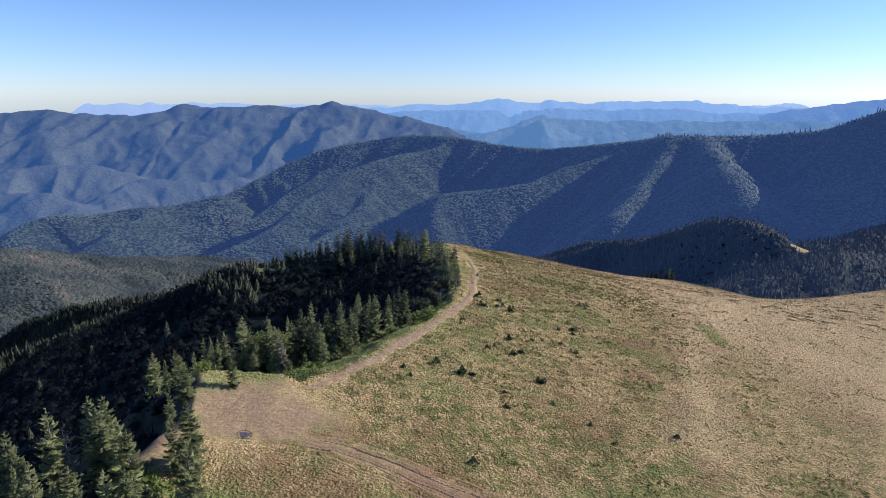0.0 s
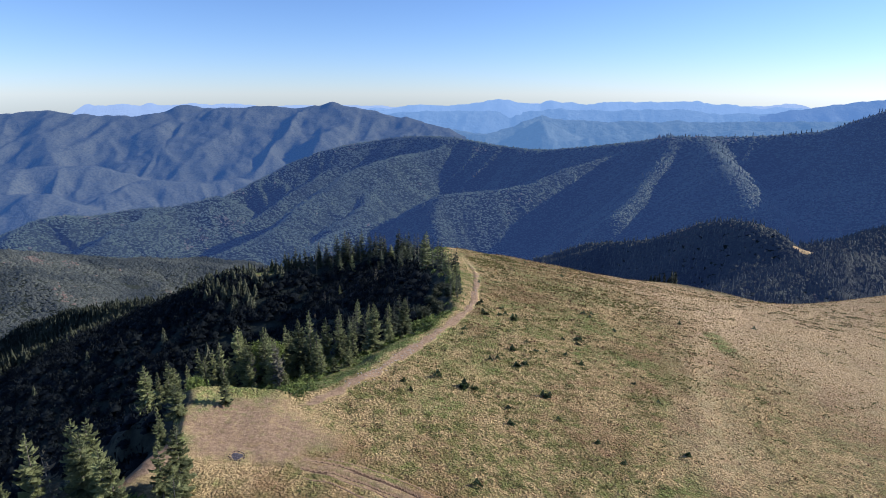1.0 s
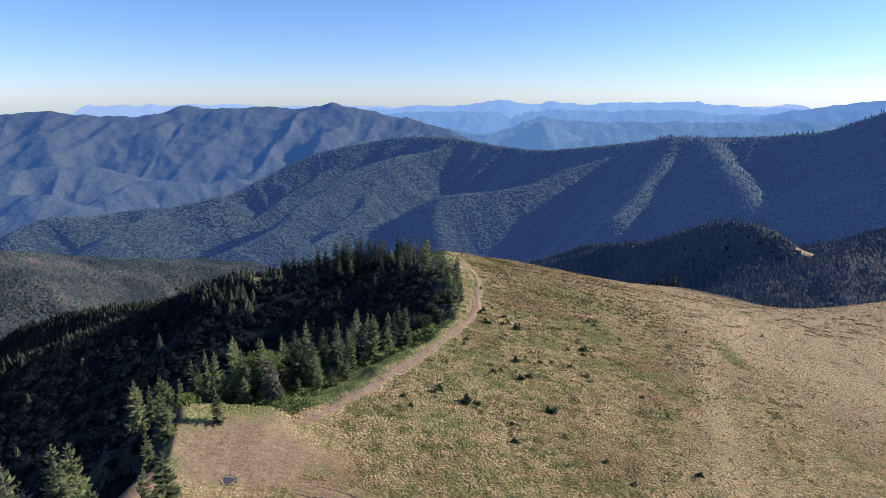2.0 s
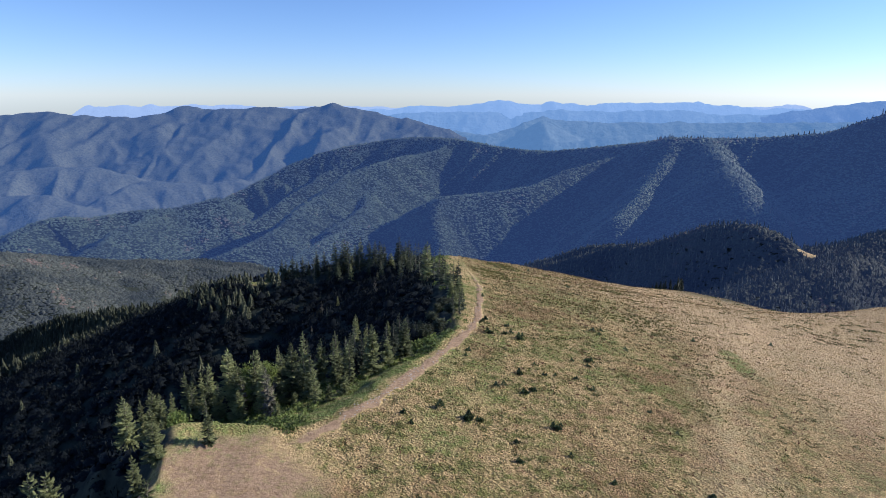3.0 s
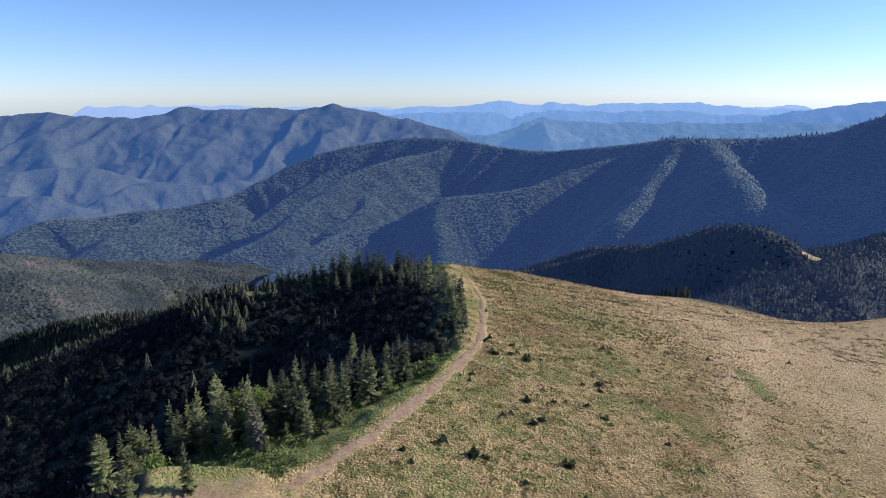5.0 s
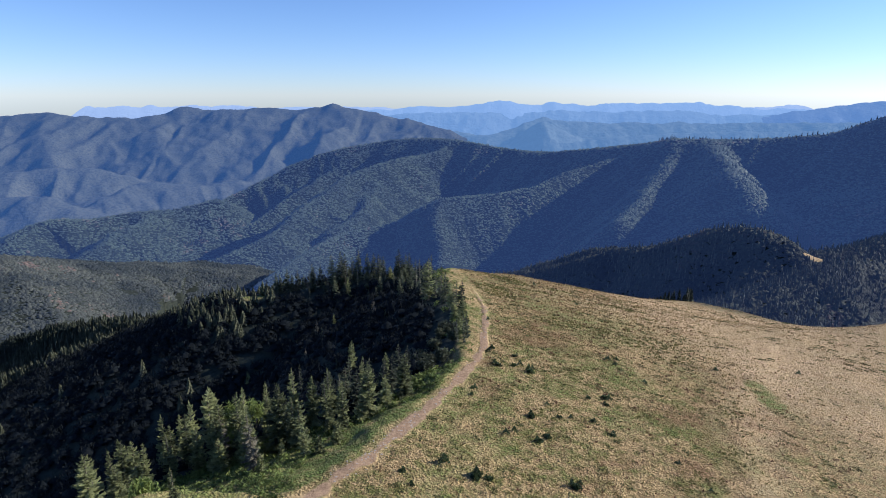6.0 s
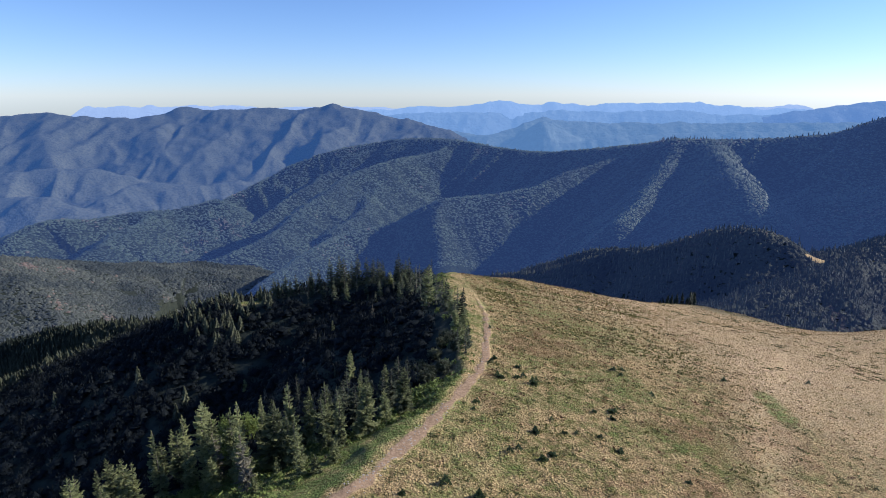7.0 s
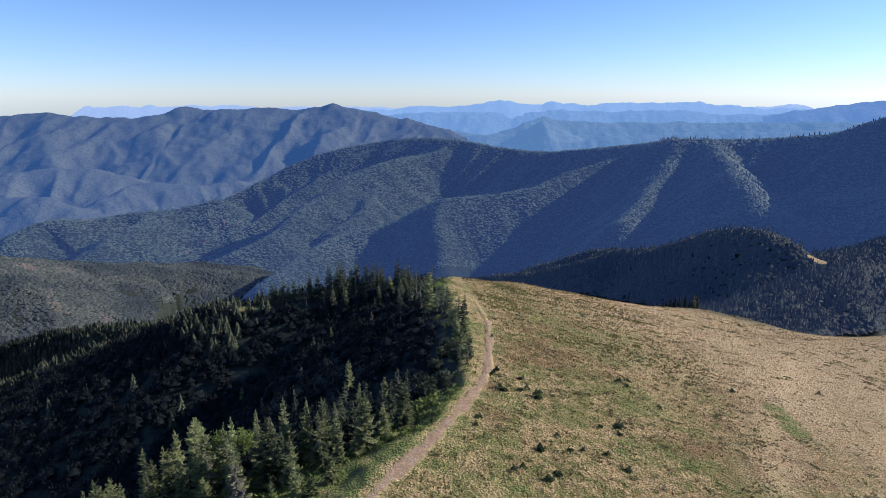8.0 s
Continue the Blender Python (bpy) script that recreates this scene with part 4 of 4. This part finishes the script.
def spruce_crown(tall, wide, whorls, arms, twigs, gap, material, rng, foot=0.07):
    """Whorls of drooping arms, each a ragged ridge-backed spray with side twigs."""
    verts, faces, tones = [], [], []
    for w in range(whorls):
        t = foot + (0.985 - foot) * (w / (whorls - 1)) ** 0.92
        z0 = tall * t
        reach = 0.88 * wide * ((1 - t) ** 0.66) * (0.55 + 0.45 * min(1, (t - foot + 0.05) * 7)) + 0.10
        turn = rng.uniform(0, 6.28)
        for j in range(arms if t < 0.8 else max(4, arms - 1)):
            if rng.random() < gap:
                continue
            a = turn + 6.2832 * j / arms + rng.uniform(-0.35, 0.35)
            size = reach * rng.uniform(0.45, 1.28)
            out, across = np.array((math.cos(a), math.sin(a), 0)), np.array((-math.sin(a), math.cos(a), 0))
            droop = (0.50 - 0.85 * t) + rng.uniform(-0.08, 0.12)
            z1 = z0 + rng.uniform(-0.16, 0.16)
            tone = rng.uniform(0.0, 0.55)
            spine = []
            base = len(verts)
            for s in (0.05, 0.42, 0.75):
                p = out * size * s + np.array((0, 0, z1 - droop * size * s ** 1.25 + 0.16 * size * s ** 3))
                spine.append(p)
                half = size * (0.20 + 0.16 * math.sin(3.0 * s)) * rng.uniform(0.6, 1.2) * (1.05 - 0.6 * s)
                for e in (-1, 0, 1):
                    drop = abs(e) * half * rng.uniform(0.35, 0.9)
                    verts.append(p + across * e * half + np.array((0, 0, -drop)) + out * abs(e) * half * 0.5)
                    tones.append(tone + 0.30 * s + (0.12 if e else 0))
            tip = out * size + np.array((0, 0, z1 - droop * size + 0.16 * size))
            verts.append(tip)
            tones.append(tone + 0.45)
            for k in (0, 3):
                for e in (0, 1):
                    i = base + k + e
                    faces += [(i, i + 1, i + 4), (i, i + 4, i + 3)]
            faces += [(base + 6, base + 7, base + 9), (base + 7, base + 8, base + 9)]
            for k in range(twigs):
                s = rng.uniform(0.25, 0.95)
                p = spine[0] + (tip - spine[0]) * s + np.array((0, 0, 0.05 * size * math.sin(3 * s)))
                side = (-1) ** k
                way = across * side * rng.uniform(0.5, 1.0) + out * rng.uniform(0.4, 0.9) + np.array((0, 0, rng.uniform(-0.75, 0.05)))
                leg = size * rng.uniform(0.22, 0.40) * (1.1 - 0.5 * s)
                i = len(verts)
                verts += [p, p + way * leg + across * 0.10 * leg, p + way * leg * 0.55 + out * 0.26 * leg - np.array((0, 0, 0.22 * leg))]
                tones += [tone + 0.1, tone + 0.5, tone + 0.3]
                faces.append((i, i + 1, i + 2))
    i = len(verts)
    for k in range(4):
        a = 1.57 * k
        verts.append((0.10 * math.cos(a), 0.10 * math.sin(a), tall * 0.95))
        tones.append(0.6)
    verts.append((0, 0, tall * 1.02))
    tones.append(0.8)
    faces += [(i + k, i + (k + 1) % 4, i + 4) for k in range(4)]
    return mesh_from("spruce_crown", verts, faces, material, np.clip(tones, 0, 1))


SPRUCE_LABELS = {
    "full": "full dark-green spruce with drooping tiers of branches",
    "slim": "slender dark-green spruce with a pointed top",
    "loose": "loose-branched olive-green spruce with its pale trunk showing",
    "dry": "half-bare grey spruce with thin dry branches",
    "young": "young bushy spruce, branched to the ground",
    "plain": "spruce in a dense stand, needles darkened for shade",
    "thin": "slender spruce crowded in a dense stand, needles darkened for shade",
}


def spruce(kind, tall, wide, whorls, arms, twigs, gap, material, foot, seed):
    g = np.random.default_rng(seed)
    tree = new("spruce_tree")
    tree.empty_display_size = 0.5
    part("trunk", trunk_mesh(tall * 0.97, 0.018 * tall, g), tree)
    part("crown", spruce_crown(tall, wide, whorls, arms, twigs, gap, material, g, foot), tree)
    return tagged(tree, SPRUCE_LABELS[kind], "tree", "spruces of the wood")


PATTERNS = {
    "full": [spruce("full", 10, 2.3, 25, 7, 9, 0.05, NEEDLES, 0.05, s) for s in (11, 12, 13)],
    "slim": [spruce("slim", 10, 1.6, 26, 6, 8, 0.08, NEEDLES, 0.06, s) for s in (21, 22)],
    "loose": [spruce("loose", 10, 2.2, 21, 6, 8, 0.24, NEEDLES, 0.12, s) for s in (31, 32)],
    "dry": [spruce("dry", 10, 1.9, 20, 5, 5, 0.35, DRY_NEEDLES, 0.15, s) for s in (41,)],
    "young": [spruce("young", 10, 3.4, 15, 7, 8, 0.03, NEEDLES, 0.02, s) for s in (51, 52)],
    "plain": [spruce("plain", 10, 2.1, 18, 6, 4, 0.06, SHADED_NEEDLES, 0.06, s) for s in (61, 62)],
    "thin": [spruce("thin", 10, 1.5, 17, 5, 4, 0.10, SHADED_NEEDLES, 0.08, s) for s in (71, 72)],
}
planted = []
used = set()
tree_rng = np.random.default_rng(9)


def plant(kind, x, y, tall):
    """Sets a spruce of the kind on the slope."""
    pattern = PATTERNS[kind][int(tree_rng.integers(len(PATTERNS[kind])))]
    z = float(height(x, y)) - 0.15
    m = pose(x, y, z, tree_rng.uniform(-2, 2), tree_rng.uniform(-2, 2), tree_rng.uniform(0, 360))
    s = tall / 10
    if pattern.name in used:
        tree = copy_thing(pattern, m)
    else:
        used.add(pattern.name)
        tree = pattern
        tree.matrix_basis = m
    broad = s * 1.05
    tree.scale = (broad * tree_rng.uniform(0.9, 1.12), broad * tree_rng.uniform(0.9, 1.12), s)
    planted.append((x, y))


EDGE_TREES = (("full", -7.3, 111.5, 8.1), ("full", -11.9, 123.5, 6.7), ("full", -13, 105.4, 9.4), ("slim", -20.2, 110, 10.1), ("loose", -17.6, 107.5, 7.2), ("slim", -15.6, 117, 8.8), ("full", -42, 114, 10.4), ("slim", -46, 108.7, 8.3), ("slim", -47.8, 106.3, 10.7),
              ("slim", -44.8, 94.3, 8.2), ("full", -47.5, 94, 9.6), ("full", -46.8, 84.5, 9.8), ("young", -44.6, 89.8, 4.7), ("full", -43.8, 86.2, 7.3), ("loose", -49, 88.6, 9.1), ("slim", -50.5, 95.5, 8.6), ("young", -34.7, 69.2, 5.0), ("loose", -35.4, 65.4, 5.5), ("slim", -29.4, 72.5, 6.4))
FRONT_TREES = (("full", -45.7, 104.5, 8.1), ("slim", -47.1, 115.5, 10.1), ("loose", -40.5, 108, 11.4), ("full", -38.2, 107, 9.0), ("loose", -33.4, 103, 10.8), ("full", -31.4, 100.5, 9.3), ("dry", -27.9, 92.5, 8.6), ("slim", -33.1, 116, 8.5), ("full", -26.6, 102, 11.0), ("young", -26.2, 91, 2.7),
               ("slim", -26.3, 110, 11.6), ("loose", -22.2, 97.5, 7.9), ("full", -23.2, 109.5, 9.5), ("young", -24.7, 96, 2.6), ("loose", -20.6, 93.4, 5.7), ("young", -18.3, 93, 3.0), ("loose", -19.1, 103, 9.0), ("slim", -16.4, 101.5, 8.2), ("young", -16.3, 96.5, 3.4),
               ("slim", -28.8, 133.5, 4.6), ("slim", -16.7, 125.5, 5.7), ("full", -10.4, 109.6, 5.4), ("young", -9.6, 107.4, 2.6), ("dry", -36.9, 104, 7.6), ("full", -29.6, 106.2, 8.5), ("slim", -43.2, 99, 8.2), ("full", -50, 101, 9.5), ("slim", -36.2, 112.4, 9.6),
               ("full", -36.2, 100.5, 9.0), ("loose", -42.6, 103.5, 9.5), ("full", -29.8, 97.2, 8.0), ("slim", -24.2, 101.5, 8.6), ("young", -34.8, 97.6, 5.5), ("full", -39.8, 101.2, 7.6))
NEAR_TREES = (("loose", -39.6, 55.3, 10.4), ("full", -37.6, 55.2, 9.0), ("loose", -40.5, 50.3, 10.5), ("full", -45.4, 50.2, 10), ("dry", -37.1, 48.3, 9), ("full", -34.4, 48.6, 9.5), ("full", -32.1, 47.8, 9), ("loose", -31.0, 47.6, 8), ("loose", -37.5, 42.5, 8),
              ("full", -32.8, 41.7, 8), ("loose", -30.7, 43.1, 7), ("full", -29.2, 43.2, 7), ("loose", -29.0, 52.7, 7), ("full", -27.7, 54.0, 8), ("loose", -24.1, 45.1, 9.5), ("slim", -41.4, 45.5, 7.5), ("young", -34.3, 41.1, 6), ("young", -28.2, 45.0, 4.5), ("full", -42.5, 47.5, 8.5), ("slim", -36.2, 51.8, 8))
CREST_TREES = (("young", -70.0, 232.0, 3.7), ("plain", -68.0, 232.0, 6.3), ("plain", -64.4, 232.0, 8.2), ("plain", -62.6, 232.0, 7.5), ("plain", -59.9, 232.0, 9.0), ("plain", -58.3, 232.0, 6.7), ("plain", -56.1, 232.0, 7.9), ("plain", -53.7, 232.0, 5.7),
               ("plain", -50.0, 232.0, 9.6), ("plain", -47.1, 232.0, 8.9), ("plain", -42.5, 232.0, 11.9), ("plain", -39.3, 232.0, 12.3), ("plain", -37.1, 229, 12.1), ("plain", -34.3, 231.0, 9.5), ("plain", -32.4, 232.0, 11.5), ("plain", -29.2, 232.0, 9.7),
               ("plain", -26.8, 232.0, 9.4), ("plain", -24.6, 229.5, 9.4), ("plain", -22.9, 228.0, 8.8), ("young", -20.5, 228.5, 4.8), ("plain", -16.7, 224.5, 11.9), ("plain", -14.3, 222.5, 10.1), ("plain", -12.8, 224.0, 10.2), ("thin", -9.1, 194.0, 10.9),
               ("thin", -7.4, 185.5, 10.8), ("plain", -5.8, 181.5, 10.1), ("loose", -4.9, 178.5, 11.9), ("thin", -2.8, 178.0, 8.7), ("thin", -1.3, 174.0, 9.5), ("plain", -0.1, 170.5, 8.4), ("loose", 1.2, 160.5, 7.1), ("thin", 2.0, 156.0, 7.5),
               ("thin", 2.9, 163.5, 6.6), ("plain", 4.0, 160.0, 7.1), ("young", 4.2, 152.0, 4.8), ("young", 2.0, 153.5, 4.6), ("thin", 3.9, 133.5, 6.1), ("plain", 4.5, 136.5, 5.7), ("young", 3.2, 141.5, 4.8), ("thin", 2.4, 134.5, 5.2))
SHADE_TREES = (("loose", -34.7, 220.0, 7.2), ("dry", -21.3, 183.5, 6.3), ("thin", -17.6, 180.0, 3.1), ("loose", -35.8, 196.5, 4.3), ("dry", -39.5, 188.5, 6.3), ("thin", -36.4, 180.5, 5.3), ("loose", -22.2, 146.5, 7.9), ("dry", -38.7, 169.0, 4.3),
               ("thin", -27.4, 154.0, 3.4), ("loose", -61.5, 186.5, 5.6), ("dry", -48.1, 164.0, 3.9), ("thin", -34.4, 145.5, 7.6))
for kind, x, y, tall in EDGE_TREES + FRONT_TREES + NEAR_TREES + CREST_TREES + SHADE_TREES:
    plant(kind, x, y, tall * 1.06)

# spruces with shade-darkened needles behind the front rank and along the brow of the wood
tries = 0
while len(planted) < 176 and tries < 8000:
    tries += 1
    low = tries % 2 == 0
    y = tree_rng.uniform(*((100, 124) if low else (196, 238)))
    x = float(edge_x(y)) - (5 + 13 * tree_rng.random() if low else 4 + 46 * tree_rng.random())
    if min(math.hypot(x - px, y - py) for px, py in planted) < (2.4 if low else 1.9) or math.hypot((x + 72) / 10, (y - 227) / 5) < 1 or (not low and y < 220 and x < -26):
        continue
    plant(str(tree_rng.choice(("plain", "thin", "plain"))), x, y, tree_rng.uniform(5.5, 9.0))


# young leafy trees among the spruces
def leafy_tree(name, label, tall, wide, seed, leaves):
    g = np.random.default_rng(seed)
    tree = new(name)
    part("trunk", trunk_mesh(tall * 0.8, 0.10, g, 0.5), tree)
    for k in range(5):
        a, z = 1.26 * k + g.uniform(-0.3, 0.3), tall * g.uniform(0.25, 0.55)
        limb = trunk_mesh(tall * 0.4, 0.045, g, 0.2, 5, 4)
        ob = part("limb", limb, tree)
        ob.matrix_basis = pose(0, 0, z, math.degrees(-0.8 * math.sin(a)), math.degrees(0.8 * math.cos(a)), 0)
    verts, faces, tones = [], [], []
    for k in range(46):
        c = g.standard_normal(3)
        c = c / np.linalg.norm(c) * g.uniform(0.45, 1.0) * np.array((wide, wide, tall * 0.36)) + np.array((0, 0, tall * 0.6))
        tone = g.uniform(0.2, 1.0)
        for _ in range(26):
            p = c + g.standard_normal(3) * wide * 0.2
            d, e = g.standard_normal(3) * 0.22, g.standard_normal(3) * 0.22
            i = len(verts)
            verts += [p, p + d, p + e]
            tones += [tone] * 3
            faces.append((i, i + 1, i + 2))
    part("crown", mesh_from("leafy_crown", verts, faces, leaves, tones), tree)
    return tagged(tree, label, "tree")


for x, y, tall, wide, seed in ((-38.6, 113.2, 7.6, 2.3, 81), (-34.6, 113.8, 7.0, 2.0, 82), (-36.4, 107.0, 3.4, 1.6, 83), (-35.2, 76.6, 2.4, 1.1, 84)):
    leafy_tree("young_leafy_tree", "bright green young broadleaf tree between spruces", tall, wide, seed, SHRUB_LEAF).matrix_basis = pose(x, y, float(height(x, y)) - 0.1)


# grey-green bushes under the spruces where the trail bends
for k, (x, y) in enumerate(((-1.1, 146.0), (-2.5, 138.5), (1.4, 143.5), (-0.8, 128.0), (-3.4, 130.0), (0.2, 148.0), (1.6, 137.0), (-3.9, 124.0), (-5.6, 134.0))):
    leafy_tree("edge_bush", "grey-green leafy bush on the shaded wood edge", 2.0 + 0.3 * (k % 4), 1.3 + 0.15 * (k % 3), 300 + k, GREY_LEAF).matrix_basis = pose(x, y, float(height(x, y)) - 0.1)


# dwarf junipers on the meadow
def juniper(seed, lobes):
    g = np.random.default_rng(seed)
    bush = new("juniper_bush")
    part("stem", trunk_mesh(0.5, 0.05, g, 0.05, 5, 3), bush)
    verts, faces, tones = [], [], []
    for k in range(lobes):
        cx, cy = (0, 0) if k == 0 else g.uniform(-0.75, 0.75, 2)
        top, wide = (1.5 if k == 0 else g.uniform(0.55, 1.0)), g.uniform(0.34, 0.46)
        for _ in range(190):
            t, a = g.random() ** 1.3, g.uniform(0, 6.283)
            r = wide * 1.25 * (1 - t) ** 1.5 * g.uniform(0.6, 1.1)
            p = np.array((cx + r * math.cos(a), cy + r * math.sin(a), top * t * 0.95))
            d = np.array((math.cos(a), math.sin(a), g.uniform(0.1, 1.0))) * g.uniform(0.10, 0.22)
            e = np.array((-math.sin(a), math.cos(a), g.uniform(-0.3, 0.3))) * g.uniform(0.06, 0.14)
            i = len(verts)
            verts += [p - e, p + e, p + d]
            tones += [0.2, 0.3, g.uniform(0.4, 1.0)]
            faces.append((i, i + 1, i + 2))
    part("foliage", mesh_from("juniper_foliage", verts, faces, JUNIPER, tones), bush)
    return tagged(bush, "dark green dwarf juniper bush on dry meadow", "bush", "junipers on the meadow")


JUNIPERS = [juniper(91, 1), juniper(92, 3), juniper(93, 4)]
BUSHES = ((10.3, 152.7, 1.2), (8.9, 131.1, 1.0), (9.6, 124.6, 1.5), (10.6, 123.8, 0.9), (9.6, 132.6, 1.3), (14.6, 130.1, 1.1), (14.7, 125.8, 1.4), (16.1, 123.3, 1.8), (13.1, 124.8, 1.0), (17, 124.7, 1.3), (35.2, 135.9, 1.3), (37.3, 137.1, 0.9),
          (39.8, 125.9, 1.0), (25.7, 115, 1.0), (29.7, 115.6, 1.4), (17.4, 109.9, 0.9), (14, 105.7, 1.4), (18.5, 106, 0.8), (20.9, 106.8, 1.0), (24.8, 106.5, 1.0), (27, 102.9, 1.0), (9.1, 98.7, 1.3), (13.8, 97.7, 1.3), (15.9, 99.2, 1.2), (10.6, 99.9, 1.2))
BUSHES_NEAR = ((4.0, 87.4, 1.7), (5.3, 87.0, 0.9), (-0.4, 89.2, 1.9), (4.4, 110.1, 0.9), (5.1, 113, 1.1), (4.7, 62.3, 1.4), (10.5, 77.9, 1.0), (10.8, 82.4, 0.8), (18.4, 80.9, 1.0), (23.2, 75.4, 0.9), (17.1, 88, 1.3), (18.4, 88.6, 0.9),
               (36, 74, 1.1), (25.7, 70.5, 0.8), (35.4, 242.2, 1.5), (41.8, 196.7, 1.3), (36.1, 133.7, 0.9), (39.7, 124.7, 1.0), (-5.8, 86.1, 1.0), (28.5, 113.7, 0.9), (82, 143.6, 1.3), (60.2, 138.8, 1.3), (35.2, 96.2, 0.8), (37.2, 89.8, 0.9), (-4.6, 83.8, 0.8))
for k, (x, y, tall) in enumerate(BUSHES + BUSHES_NEAR):
    m = pose(x, y, float(height(x, y)) - 0.06, 0, 0, 77 * k)
    bush = copy_thing(JUNIPERS[k % 3], m) if k > 2 else JUNIPERS[k]
    bush.matrix_basis = m
    bush.scale = (tall * 0.88, tall * 0.88, tall * 0.54)


# campfire ring on the trodden ground
def stone_mesh(seed):
    g = np.random.default_rng(seed)
    bm = bmesh.new()
    bmesh.ops.create_icosphere(bm, subdivisions=1, radius=1.0)
    for p in bm.verts:
        p.co = p.co * g.uniform(0.75, 1.15)
        p.co.z *= 0.7
    me = bpy.data.meshes.new("stone")
    bm.to_mesh(me)
    bm.free()
    me.materials.append(SOOT)
    return me


STONES = [stone_mesh(s) for s in (1, 2, 3, 4)]
fx, fy = -24.5, 62.0
fz = float(height(fx, fy))
fire = tagged(new("campfire_ring"), "blackened campfire ring of small stones on bare soil", "fire pit")
fire.matrix_basis = pose(fx, fy, fz)
ash_v, ash_f = [(0, 0, 0.10)], []
for j in range(18):
    a = 6.2832 * j / 18
    r = 0.82 * (1 + 0.12 * math.sin(3 * a))
    ash_v.append((r * math.cos(a), r * math.sin(a), float(height(fx + r * math.cos(a), fy + r * math.sin(a))) - fz - 0.02))
ash_f = [(0, 1 + j, 1 + (j + 1) % 18) for j in range(18)]
part("ash_bed", mesh_from("ash_bed", ash_v, ash_f, ASH, smooth=True), fire, "black and grey ash")
fire_rng = np.random.default_rng(3)
for j in range(15):
    a = 6.2832 * j / 15 + fire_rng.uniform(-0.1, 0.1)
    r = fire_rng.uniform(0.85, 1.0)
    s = part("stone", STONES[j % 4], fire)
    x, y = r * math.cos(a), r * math.sin(a)
    s.matrix_basis = pose(x, y, float(height(fx + x, fy + y)) - fz + 0.05, 0, 0, 50 * j)
    s.scale = [fire_rng.uniform(0.07, 0.12)] * 3

# loose stones along the trail
n = 260
pick = rng.integers(3, 11, n)
along = rng.random(n)
trail_xy = np.array(TRAIL)[:, :2]
pts = trail_xy[pick + 1] * (1 - along)[:, None] + trail_xy[pick + 2] * along[:, None] + rng.normal(0, 0.7, (n, 2))
v, f = ball_shape()
v[:, 2] -= 0.7
size = rng.uniform(0.05, 0.2, n)
verts, faces, tone = scatter_mesh(v, f, np.stack([pts[:, 0], pts[:, 1], height(pts[:, 0], pts[:, 1]) - ruts(pts[:, 0], pts[:, 1])], -1), np.stack([size, size * 0.8, size * 0.6], -1), rng.uniform(0, 6.28, n), rng.random(n), 0.15, rng)
tagged(new("trail_stones", mesh_from("trail_stones", verts, faces, STONE, tone)), "pale loose stones strewn along the dirt trail", "stones", kind="stuff")
